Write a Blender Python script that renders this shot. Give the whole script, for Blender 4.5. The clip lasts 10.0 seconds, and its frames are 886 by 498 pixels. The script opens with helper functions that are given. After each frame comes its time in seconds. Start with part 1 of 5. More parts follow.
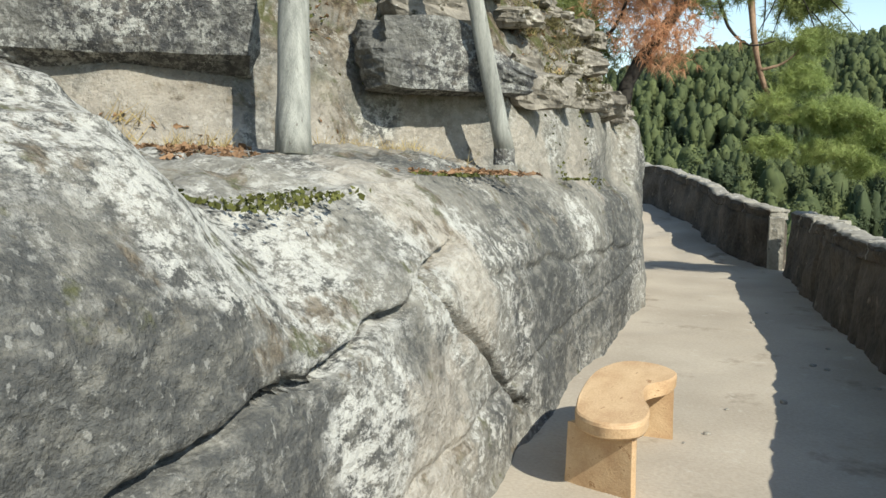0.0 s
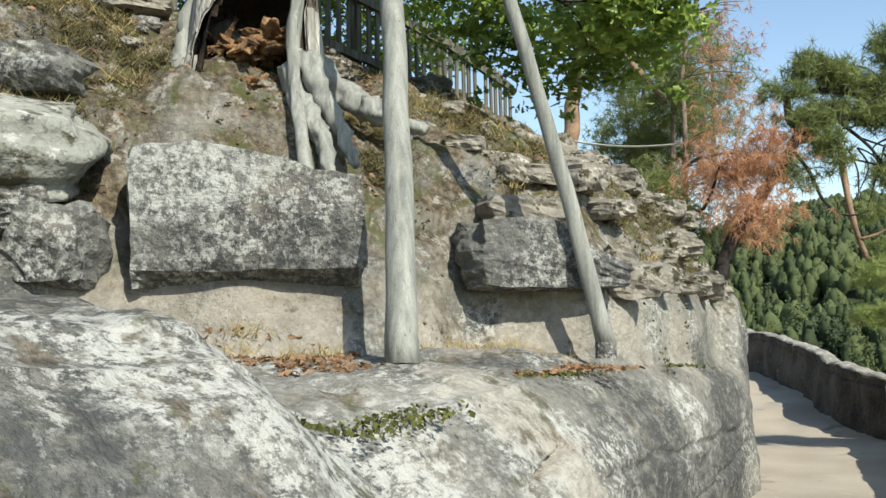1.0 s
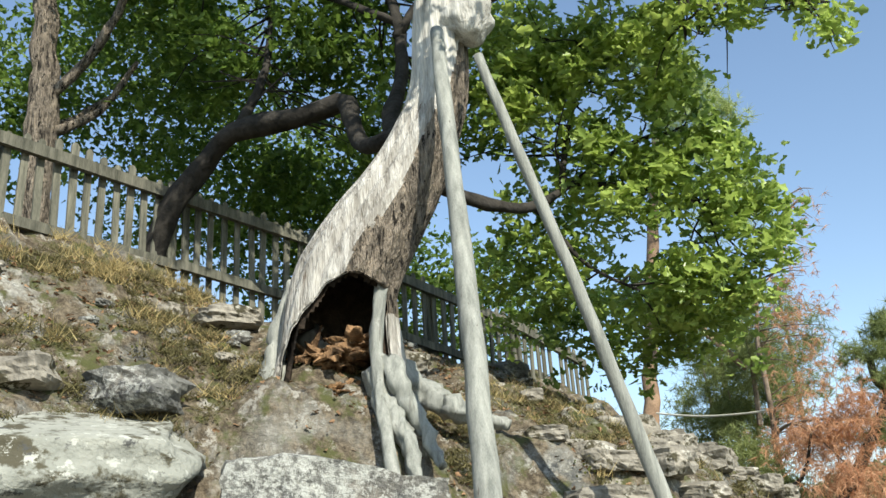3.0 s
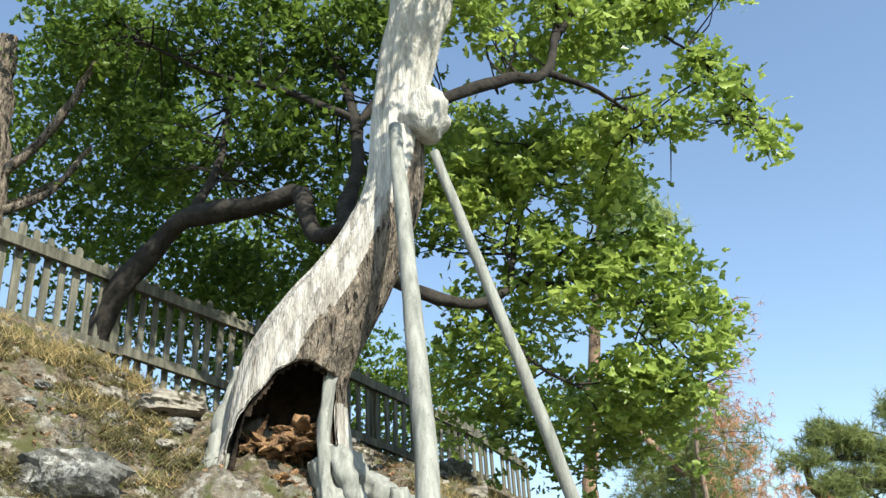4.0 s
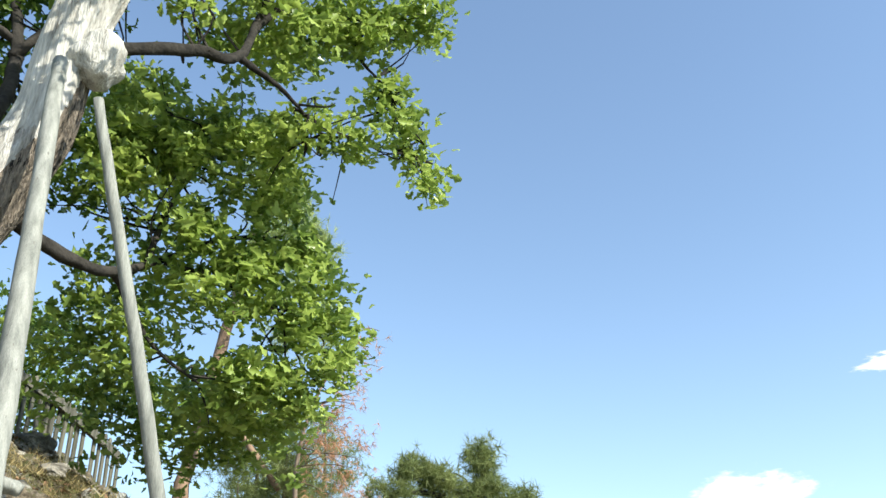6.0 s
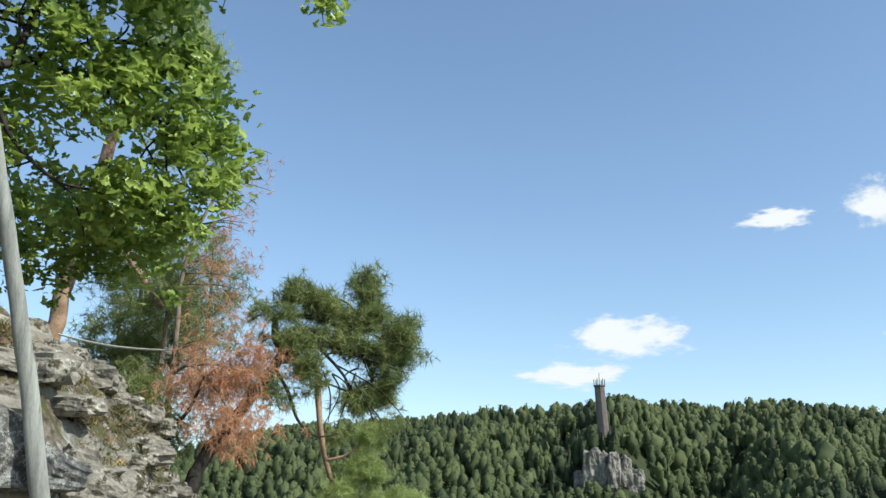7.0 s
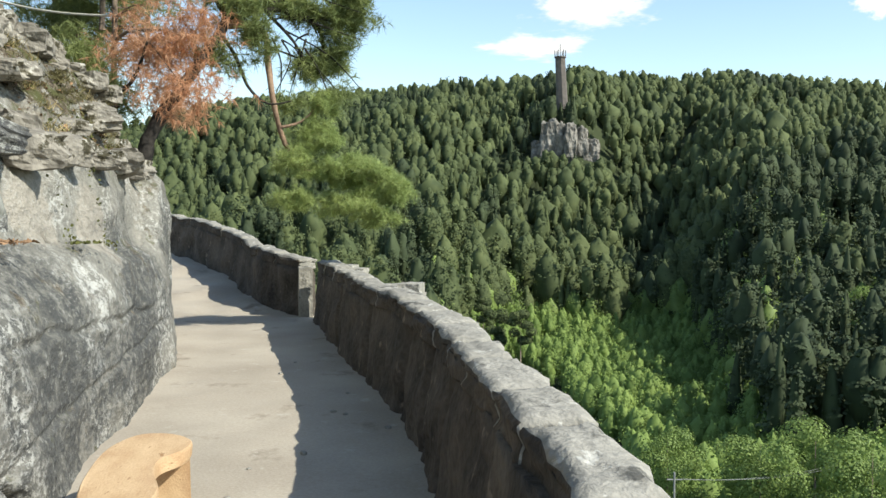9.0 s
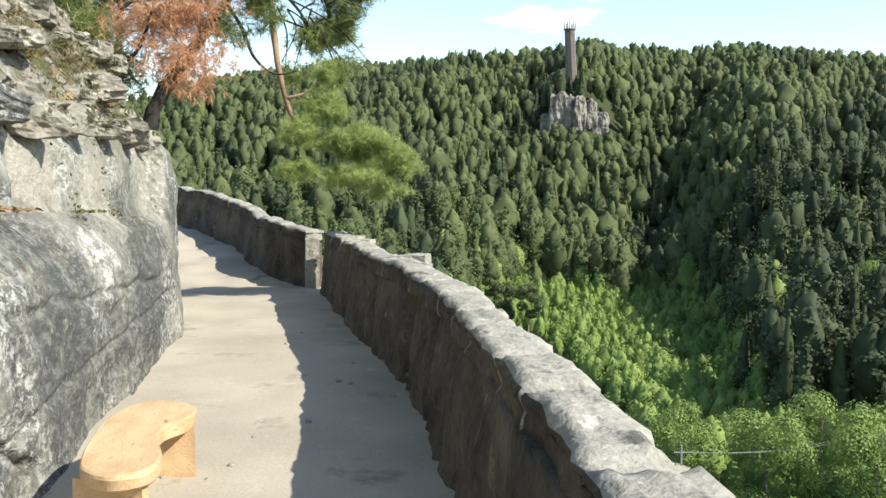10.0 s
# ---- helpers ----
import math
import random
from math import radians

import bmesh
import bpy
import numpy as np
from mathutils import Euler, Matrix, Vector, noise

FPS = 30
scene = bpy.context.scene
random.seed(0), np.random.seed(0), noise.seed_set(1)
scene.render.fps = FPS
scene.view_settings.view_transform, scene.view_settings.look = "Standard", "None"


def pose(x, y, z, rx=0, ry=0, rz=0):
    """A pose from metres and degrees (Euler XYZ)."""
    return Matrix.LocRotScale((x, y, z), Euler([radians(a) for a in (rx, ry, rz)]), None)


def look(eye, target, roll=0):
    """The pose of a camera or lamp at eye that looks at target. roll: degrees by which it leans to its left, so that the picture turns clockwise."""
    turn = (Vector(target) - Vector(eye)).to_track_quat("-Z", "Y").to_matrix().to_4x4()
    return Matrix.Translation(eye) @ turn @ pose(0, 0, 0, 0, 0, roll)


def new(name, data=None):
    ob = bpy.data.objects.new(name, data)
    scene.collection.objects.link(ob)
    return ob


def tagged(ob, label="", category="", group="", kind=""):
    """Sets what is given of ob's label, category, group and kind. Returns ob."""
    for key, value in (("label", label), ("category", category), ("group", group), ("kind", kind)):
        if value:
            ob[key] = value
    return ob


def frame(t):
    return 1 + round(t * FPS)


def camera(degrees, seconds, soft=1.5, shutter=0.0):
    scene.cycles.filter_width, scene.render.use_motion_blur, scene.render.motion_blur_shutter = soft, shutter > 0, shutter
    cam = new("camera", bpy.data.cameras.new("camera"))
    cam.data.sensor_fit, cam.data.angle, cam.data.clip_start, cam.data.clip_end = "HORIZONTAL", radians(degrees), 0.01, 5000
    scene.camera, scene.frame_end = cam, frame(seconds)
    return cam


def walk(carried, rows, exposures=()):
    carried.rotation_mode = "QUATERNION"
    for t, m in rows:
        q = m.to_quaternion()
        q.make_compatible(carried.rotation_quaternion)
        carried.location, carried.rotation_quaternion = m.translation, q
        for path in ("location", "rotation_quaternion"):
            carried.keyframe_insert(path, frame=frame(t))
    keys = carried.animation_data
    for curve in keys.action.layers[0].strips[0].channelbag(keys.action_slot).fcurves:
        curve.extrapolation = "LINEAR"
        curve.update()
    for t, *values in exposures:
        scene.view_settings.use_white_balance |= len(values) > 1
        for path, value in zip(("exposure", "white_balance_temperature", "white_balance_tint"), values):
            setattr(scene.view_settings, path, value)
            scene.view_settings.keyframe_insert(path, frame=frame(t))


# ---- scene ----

# ---- the camera and its walk ----
PATH = [  # seconds, x, y, z, yaw, pitch, lean
    (0.0, -0.241, 0.174, 1.636, 26.93, -5.56, -1.03),
    (0.5, -0.229, 0.099, 1.746, 30.43, 0.22, -0.68),
    (1.0, -0.216, 0.023, 1.855, 32.74, 4.66, 0.96),
    (1.5, -0.179, -0.018, 1.925, 34.35, 9.88, 1.81),
    (2.0, -0.141, -0.059, 1.995, 37.44, 15.83, 2.29),
    (2.5, -0.103, -0.100, 2.065, 37.97, 19.03, 2.71),
    (2.7, -0.121, -0.116, 2.043, 38.38, 19.85, 3.34),
    (3.8, -0.216, -0.206, 1.921, 34.98, 26.92, 2.97),
    (4.0, -0.233, -0.222, 1.899, 33.76, 27.63, 3.13),
    (4.5, -0.276, -0.263, 1.844, 30.84, 30.14, 3.30),
    (5.0, -0.319, -0.304, 1.789, 23.78, 32.20, 2.25),
    (5.5, -0.268, -0.198, 1.789, 16.65, 30.73, 2.32),
    (6.0, -0.217, -0.091, 1.789, 8.82, 27.78, 0.65),
    (6.2, -0.196, -0.049, 1.789, 6.18, 26.13, 0.02),
    (7.3, -0.084, 0.186, 1.788, 1.40, 14.12, -0.20),
    (7.5, -0.063, 0.229, 1.788, 1.08, 11.82, -0.01),
    (8.0, -0.050, 0.243, 1.771, 0.32, 6.09, 0.63),
    (8.5, -0.038, 0.257, 1.753, -0.27, 0.70, 0.89),
    (9.0, -0.025, 0.272, 1.736, -0.52, -2.38, 0.04),
    (9.5, -0.012, 0.286, 1.718, -0.53, -3.62, -0.50),
    (10.0, 0.001, 0.300, 1.700, -0.00, -4.00, 0.00),
]
EXPOSURES = [(0.0, 0.5, 6500, 6), (1.0, 0.5, 6500, 6), (2.5, 0.6, 6500, 6), (4.5, 1.0, 6500, 6), (5.5, 1.05, 6500, 6), (7.5, 0.28, 6050, 5), (8.5, 0.38, 6250, 6), (9.2, 0.75, 6400, 6), (10.0, 0.95, 6500, 6)]
cam = camera(50.99, 10.0)
walk(cam, [(t, pose(x, y, z, 90 + p, r, w)) for t, x, y, z, w, p, r in PATH], EXPOSURES)

# ---- world and sun ----
SUN_FROM = 116.0   # degrees clockwise from +y
SUN_UP = 39.5
world = bpy.data.worlds.new("sky")
scene.world = world
world.use_nodes = True
wt = world.node_tree
sky = wt.nodes.new("ShaderNodeTexSky")
sky.sky_type = "NISHITA"
sky.sun_disc = False
sky.sun_elevation = radians(SUN_UP)
sky.sun_rotation = radians(SUN_FROM)
sky.air_density, sky.dust_density, sky.ozone_density = 1.0, 0.3, 0.2
bg = wt.nodes["Background"]
bg.inputs["Strength"].default_value = 0.143
wt.links.new(sky.outputs[0], bg.inputs["Color"])
sun = new("sun", bpy.data.lights.new("sun", "SUN"))
sun.data.energy, sun.data.angle, sun.data.color = 4.6, radians(0.5), (1.0, 0.95, 0.86)
a = radians(SUN_FROM)
sdir = Vector((math.sin(a) * math.cos(radians(SUN_UP)), math.cos(a) * math.cos(radians(SUN_UP)), math.sin(radians(SUN_UP))))
sun.matrix_world = look(sdir * 50, (0, 0, 0))


# ---- materials ----
def lin(c):
    return (*c, 1.0)


def mat(name, dark, light, scale=3.0, fine=40.0, rough=0.9, bump=0.3, stretch=(1, 1, 1), spots=(), rand=0.0, metal=0.0, dist=0.02):
    """Two colours mixed by large and fine noise; spots: (colour, scale, threshold, softness) laid over; rand: change from piece to piece."""
    m = bpy.data.materials.new(name)
    m.use_nodes = True
    nt = m.node_tree
    n, l = nt.nodes, nt.links
    b = n["Principled BSDF"]
    b.inputs["Roughness"].default_value = rough
    b.inputs["Metallic"].default_value = metal
    b.inputs["Specular IOR Level"].default_value = 0.25
    co = n.new("ShaderNodeTexCoord")
    mp = n.new("ShaderNodeMapping")
    mp.inputs["Scale"].default_value = stretch
    l.new(co.outputs["Object"], mp.inputs["Vector"])
    big, small = n.new("ShaderNodeTexNoise"), n.new("ShaderNodeTexNoise")
    big.inputs["Scale"].default_value, big.inputs["Detail"].default_value = scale, 5
    small.inputs["Scale"].default_value, small.inputs["Detail"].default_value = fine, 4
    for q in (big, small):
        l.new(mp.outputs[0], q.inputs["Vector"])
    add = n.new("ShaderNodeMath")
    add.operation = "ADD"
    hb = n.new("ShaderNodeMath")
    hb.operation, hb.inputs[1].default_value = "MULTIPLY", 0.55
    l.new(small.outputs["Fac"], hb.inputs[0])
    l.new(big.outputs["Fac"], add.inputs[0])
    l.new(hb.outputs[0], add.inputs[1])
    rng = n.new("ShaderNodeMapRange")
    rng.inputs["From Min"].default_value, rng.inputs["From Max"].default_value = 0.52, 1.02
    l.new(add.outputs[0], rng.inputs["Value"])
    mix = n.new("ShaderNodeMix")
    mix.data_type = "RGBA"
    mix.inputs["A"].default_value, mix.inputs["B"].default_value = lin(dark), lin(light)
    l.new(rng.outputs[0], mix.inputs["Factor"])
    col = mix.outputs["Result"]
    for c, sc, th, so in spots:
        sp = n.new("ShaderNodeTexNoise")
        sp.inputs["Scale"].default_value, sp.inputs["Detail"].default_value, sp.inputs["Roughness"].default_value = sc, 6, 0.65
        l.new(mp.outputs[0], sp.inputs["Vector"])
        r2 = n.new("ShaderNodeMapRange")
        r2.inputs["From Min"].default_value, r2.inputs["From Max"].default_value = th, th + so
        l.new(sp.outputs["Fac"], r2.inputs["Value"])
        m2 = n.new("ShaderNodeMix")
        m2.data_type = "RGBA"
        m2.inputs["B"].default_value = lin(c)
        l.new(r2.outputs[0], m2.inputs["Factor"])
        l.new(col, m2.inputs["A"])
        col = m2.outputs["Result"]
    if rand:
        oi = n.new("ShaderNodeObjectInfo")
        ge = n.new("ShaderNodeNewGeometry")
        rs = n.new("ShaderNodeMath")
        rs.operation = "ADD"
        l.new(oi.outputs["Random"], rs.inputs[0])
        l.new(ge.outputs["Random Per Island"], rs.inputs[1])
        r3 = n.new("ShaderNodeMapRange")
        r3.inputs["From Max"].default_value = 2.0
        r3.inputs["To Min"].default_value, r3.inputs["To Max"].default_value = 1 - rand, 1 + rand
        l.new(rs.outputs[0], r3.inputs["Value"])
        hs = n.new("ShaderNodeHueSaturation")
        l.new(r3.outputs[0], hs.inputs["Value"])
        l.new(col, hs.inputs["Color"])
        col = hs.outputs["Color"]
    l.new(col, b.inputs["Base Color"])
    if bump:
        bp = n.new("ShaderNodeBump")
        bp.inputs["Strength"].default_value, bp.inputs["Distance"].default_value = bump, dist
        l.new(add.outputs[0], bp.inputs["Height"])
        l.new(bp.outputs[0], b.inputs["Normal"])
    return m


def leaf_mat(name, dark, light, through_it=0.35, rough=0.5, scale=0.5, single=0.5):
    """Leaves: colour from leaf to leaf, some light passes through."""
    m = bpy.data.materials.new(name)
    m.use_nodes = True
    nt = m.node_tree
    n, l = nt.nodes, nt.links
    b = n["Principled BSDF"]
    b.inputs["Roughness"].default_value = rough
    b.inputs["Specular IOR Level"].default_value = 0.3
    ge = n.new("ShaderNodeNewGeometry")
    mix = n.new("ShaderNodeMix")
    mix.data_type = "RGBA"
    mix.inputs["A"].default_value, mix.inputs["B"].default_value = lin(dark), lin(light)
    co = n.new("ShaderNodeTexCoord")
    ns = n.new("ShaderNodeTexNoise")
    ns.inputs["Scale"].default_value, ns.inputs["Detail"].default_value = scale, 3
    l.new(co.outputs["Object"], ns.inputs["Vector"])
    rg = n.new("ShaderNodeMapRange")
    rg.inputs["From Min"].default_value, rg.inputs["From Max"].default_value = 0.3, 0.7
    l.new(ns.outputs["Fac"], rg.inputs["Value"])
    av = n.new("ShaderNodeMix")
    av.inputs["Factor"].default_value = single
    l.new(rg.outputs[0], av.inputs["A"])
    l.new(ge.outputs["Random Per Island"], av.inputs["B"])
    l.new(av.outputs["Result"], mix.inputs["Factor"])
    l.new(mix.outputs["Result"], b.inputs["Base Color"])
    if through_it:
        tr = n.new("ShaderNodeBsdfTranslucent")
        l.new(mix.outputs["Result"], tr.inputs["Color"])
        ms = n.new("ShaderNodeMixShader")
        ms.inputs[0].default_value = through_it
        l.new(b.outputs[0], ms.inputs[1])
        l.new(tr.outputs[0], ms.inputs[2])
        l.new(ms.outputs[0], n["Material Output"].inputs["Surface"])
    return m


def rock_mat(name, base, dark, pale, tan, soil=True, stains=(), crisp=False, clean=()):
    """Sandstone: grey body, dark algae, pale lichen in runs and specks, and soil, litter and moss where it lies flat."""
    m = bpy.data.materials.new(name)
    m.use_nodes = True
    n, l = m.node_tree.nodes, m.node_tree.links
    b = n["Principled BSDF"]
    b.inputs["Roughness"].default_value, b.inputs["Specular IOR Level"].default_value = 0.95, 0.15
    co = n.new("ShaderNodeTexCoord")

    def field(scale, detail=5, rough=0.6, stretch=(1, 1, 1), lo=0.4, hi=0.6, warp=0.0):
        mp = n.new("ShaderNodeMapping")
        mp.inputs["Scale"].default_value = stretch
        l.new(co.outputs["Object"], mp.inputs["Vector"])
        t = n.new("ShaderNodeTexNoise")
        t.inputs["Scale"].default_value, t.inputs["Detail"].default_value = scale, detail
        t.inputs["Roughness"].default_value, t.inputs["Distortion"].default_value = rough, warp
        l.new(mp.outputs[0], t.inputs["Vector"])
        r = n.new("ShaderNodeMapRange")
        r.inputs["From Min"].default_value, r.inputs["From Max"].default_value = lo, hi
        l.new(t.outputs["Fac"], r.inputs["Value"])
        return t.outputs["Fac"], r.outputs[0]

    def over(under, colour, fac):
        x = n.new("ShaderNodeMix")
        x.data_type = "RGBA"
        if isinstance(under, tuple):
            x.inputs["A"].default_value = lin(under)
        else:
            l.new(under, x.inputs["A"])
        if isinstance(colour, tuple):
            x.inputs["B"].default_value = lin(colour)
        else:
            l.new(colour, x.inputs["B"])
        l.new(fac, x.inputs["Factor"])
        return x.outputs["Result"]

    def maths(op, p, q):
        x = n.new("ShaderNodeMath")
        x.operation = op
        for i, v in enumerate((p, q)):
            if isinstance(v, (int, float)):
                x.inputs[i].default_value = v
            else:
                l.new(v, x.inputs[i])
        return x.outputs[0]

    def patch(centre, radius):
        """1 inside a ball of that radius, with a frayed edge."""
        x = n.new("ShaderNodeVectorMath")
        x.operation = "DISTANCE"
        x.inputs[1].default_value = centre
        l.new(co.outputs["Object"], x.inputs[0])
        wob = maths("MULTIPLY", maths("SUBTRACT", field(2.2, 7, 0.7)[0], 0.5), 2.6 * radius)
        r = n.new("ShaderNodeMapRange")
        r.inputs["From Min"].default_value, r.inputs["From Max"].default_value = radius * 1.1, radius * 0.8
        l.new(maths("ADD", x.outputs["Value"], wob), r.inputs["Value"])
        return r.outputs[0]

    grain, g1 = field(16, 5, 0.7, lo=0.3, hi=0.7)
    body = over(base, tuple(c * (0.62 if crisp else 0.76) for c in base), g1)
    body = over(body, tan, field(0.9, 4, 0.6, lo=0.56, hi=0.72)[1])
    dk = field(0.62, 8, 0.68, (1, 0.7, 1.1), 0.43, 0.56, 0.3)[1]
    mott = field(15, 6, 0.75, (1, 0.5, 0.9), 0.46, 0.60)[1] if crisp else field(7, 6, 0.65, (1, 1, 0.8), 0.38, 0.64)[1]
    body = over(body, dark, maths("MULTIPLY", dk, maths("SUBTRACT", 1.0, maths("MULTIPLY", mott, 0.75))))
    bare = None
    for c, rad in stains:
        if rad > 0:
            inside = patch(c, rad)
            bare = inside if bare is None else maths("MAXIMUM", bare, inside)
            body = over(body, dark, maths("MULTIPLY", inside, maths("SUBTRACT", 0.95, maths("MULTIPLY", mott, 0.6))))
    pit, pt = field(48, 5, 0.72, (1, 0.55, 0.9), 0.40, 0.60)
    body = over(body, tuple(v * 0.45 for v in base), maths("MULTIPLY", maths("SUBTRACT", 1.0, pt), 0.32))
    runs = field(1.1, 6, 0.65, (1.3, 0.8, 1.0), 0.45, 0.58)[1]
    if bare is not None:
        runs = maths("MULTIPLY", runs, maths("SUBTRACT", 1.0, maths("MULTIPLY", bare, 0.85)))
    speck = field(20, 7, 0.78, (1, 0.6, 0.95), 0.50, 0.55)[1] if crisp else field(8, 7, 0.7, (1, 1, 0.9), 0.42, 0.66)[1]
    body = over(body, pale, maths("MULTIPLY", maths("MULTIPLY", runs, speck), 0.85 if crisp else 0.6))
    for c, rad in stains:
        if rad < 0:
            body = over(body, pale, maths("MULTIPLY", maths("MULTIPLY", patch(c, -rad), field(14, 8, 0.8, (1, 0.55, 0.95), 0.46, 0.53)[1]), 0.9))
    for c, rad in clean:
        body = over(body, over(tuple(v * 0.82 for v in tan), tuple(v * 1.25 for v in tan), field(6, 8, 0.75, (1, 0.6, 1), 0.38, 0.62)[1]), maths("MULTIPLY", patch(c, rad), 0.62))
    fleck, fl = field(24, 3, 0.6, lo=0.61, hi=0.66)
    body = over(body, tuple(c * 0.9 for c in pale), maths("MULTIPLY", fl, 0.35 if crisp else 0.18))
    if soil:
        ge = n.new("ShaderNodeNewGeometry")
        sx = n.new("ShaderNodeSeparateXYZ")
        l.new(ge.outputs["Normal"], sx.inputs[0])
        up = n.new("ShaderNodeMapRange")
        up.inputs["From Min"].default_value, up.inputs["From Max"].default_value = 0.15, 0.40
        l.new(sx.outputs["Z"], up.inputs["Value"])
        cover = field(1.5, 6, 0.7, lo=0.36, hi=0.46)[1]
        earth = over((0.055, 0.043, 0.029), (0.19, 0.155, 0.108), field(14, 7, 0.8, lo=0.42, hi=0.60)[1])
        earth = over(earth, (0.30, 0.28, 0.235), field(5.5, 7, 0.75, lo=0.55, hi=0.60)[1])
        earth = over(earth, (0.075, 0.078, 0.030), field(3.2, 7, 0.75, lo=0.50, hi=0.58)[1])
        sp = n.new("ShaderNodeSeparateXYZ")
        l.new(co.outputs["Object"], sp.inputs[0])
        hi = n.new("ShaderNodeMapRange")
        hi.inputs["From Min"].default_value, hi.inputs["From Max"].default_value = 1.85, 2.6
        l.new(sp.outputs["Z"], hi.inputs["Value"])
        low = maths("MULTIPLY", field(2.6, 5, 0.7, lo=0.56, hi=0.62)[1], 0.8)
        body = over(body, earth, maths("MULTIPLY", up.outputs[0], maths("MULTIPLY", cover, maths("MAXIMUM", hi.outputs[0], low))))
    l.new(body, b.inputs["Base Color"])
    hgt = maths("ADD", maths("MULTIPLY", grain, 0.6), maths("MULTIPLY", fleck, 0.5))
    coarse = field(5, 6, 0.6, (1, 1, 1.6))[0]
    hgt = maths("ADD", maths("ADD", hgt, maths("MULTIPLY", pit, 0.35)), maths("MULTIPLY", coarse, 1.2))
    bp = n.new("ShaderNodeBump")
    bp.inputs["Strength"].default_value, bp.inputs["Distance"].default_value = 0.9 if crisp else 0.55, 0.04
    l.new(hgt, bp.inputs["Height"])
    l.new(bp.outputs[0], b.inputs["Normal"])
    return m


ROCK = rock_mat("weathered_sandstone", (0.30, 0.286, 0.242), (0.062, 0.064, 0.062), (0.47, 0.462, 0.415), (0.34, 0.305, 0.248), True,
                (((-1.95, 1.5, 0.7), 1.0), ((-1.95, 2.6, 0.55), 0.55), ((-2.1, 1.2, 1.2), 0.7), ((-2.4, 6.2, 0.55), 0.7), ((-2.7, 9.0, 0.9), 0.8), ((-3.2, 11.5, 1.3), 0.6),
                 ((-2.2, 3.0, 1.35), -0.6), ((-2.0, 3.1, 0.55), -0.40), ((-2.3, 4.2, 1.3), -0.6), ((-2.5, 2.2, 1.65), -0.55), ((-2.5, 7.4, 1.15), -0.35), ((-3.35, 11.7, 2.0), -0.4), ((-2.1, 3.5, 0.2), -0.3)), True,
                (((-4.1, 4.2, 1.85), 0.5), ((-4.6, 3.6, 1.85), 0.45), ((-3.6, 5.3, 1.9), 0.5), ((-3.3, 6.2, 1.85), 0.45), ((-2.9, 7.2, 1.85), 0.4), ((-2.35, 4.4, 0.95), 0.35), ((-2.1, 3.6, 0.35), 0.45), ((-2.9, 8.4, 1.6), 0.4), ((-2.6, 4.2, 1.5), 0.4)))
BLOCK = rock_mat("lichened_sandstone", (0.22, 0.215, 0.19), (0.055, 0.056, 0.057), (0.40, 0.40, 0.36), (0.27, 0.23, 0.18), False, (), True)
LICHEN = rock_mat("white_lichened_sandstone", (0.22, 0.215, 0.19), (0.055, 0.056, 0.057), (0.43, 0.43, 0.385), (0.27, 0.23, 0.18), False, (((-0.45, -0.35, 0.25), -0.34), ((0.0, -0.35, 0.32), -0.22)), True)
STONE = mat("broken_sandstone", (0.10, 0.09, 0.072), (0.36, 0.328, 0.268), 3.0, 16, 0.95, 1.0, rand=0.25, dist=0.05, spots=(((0.055, 0.048, 0.028), 3.5, 0.56, 0.05), ((0.42, 0.40, 0.34), 8.0, 0.60, 0.05)))
SAND = mat("sandy_path", (0.30, 0.257, 0.20), (0.44, 0.388, 0.31), 0.7, 45, 0.95, 0.3, spots=(((0.21, 0.175, 0.13), 1.2, 0.60, 0.10), ((0.44, 0.40, 0.33), 3.5, 0.62, 0.08)))
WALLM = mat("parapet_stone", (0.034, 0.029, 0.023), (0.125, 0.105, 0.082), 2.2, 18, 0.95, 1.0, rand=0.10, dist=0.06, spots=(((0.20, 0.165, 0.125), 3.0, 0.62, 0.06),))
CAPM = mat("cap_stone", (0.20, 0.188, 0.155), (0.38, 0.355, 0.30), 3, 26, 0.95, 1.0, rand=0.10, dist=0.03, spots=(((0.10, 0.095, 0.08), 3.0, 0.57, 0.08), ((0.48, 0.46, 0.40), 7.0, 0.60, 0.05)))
SLAB = mat("smooth_grey_slab", (0.20, 0.205, 0.175), (0.31, 0.31, 0.265), 1.6, 14, 0.95, 1.0, dist=0.06, spots=(((0.075, 0.068, 0.045), 2.6, 0.54, 0.05), ((0.40, 0.40, 0.35), 9.0, 0.57, 0.05), ((0.07, 0.07, 0.065), 7.0, 0.60, 0.05)))
GREYW = mat("grey_weathered_wood", (0.15, 0.155, 0.135), (0.36, 0.36, 0.315), 3, 34, 0.8, 0.5, stretch=(7, 7, 0.5), spots=(((0.14, 0.13, 0.11), 5.0, 0.63, 0.05),))
FENCEW = mat("mossy_fence_wood", (0.045, 0.046, 0.034), (0.19, 0.18, 0.138), 3, 30, 0.85, 0.4, stretch=(6, 6, 0.6), rand=0.25)
BARK = mat("oak_bark", (0.050, 0.042, 0.033), (0.40, 0.33, 0.25), 4, 16, 0.95, 1.0, stretch=(5, 5, 0.9), dist=0.12, spots=(((0.022, 0.018, 0.014), 5.0, 0.56, 0.05),))
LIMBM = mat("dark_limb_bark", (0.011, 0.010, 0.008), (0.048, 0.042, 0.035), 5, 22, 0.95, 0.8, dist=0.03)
DEADW = mat("bare_weathered_trunk", (0.13, 0.115, 0.092), (0.60, 0.57, 0.51), 2.4, 14, 0.85, 0.9, stretch=(6, 6, 0.55), dist=0.04, spots=(((0.10, 0.075, 0.055), 2.2, 0.60, 0.09),))
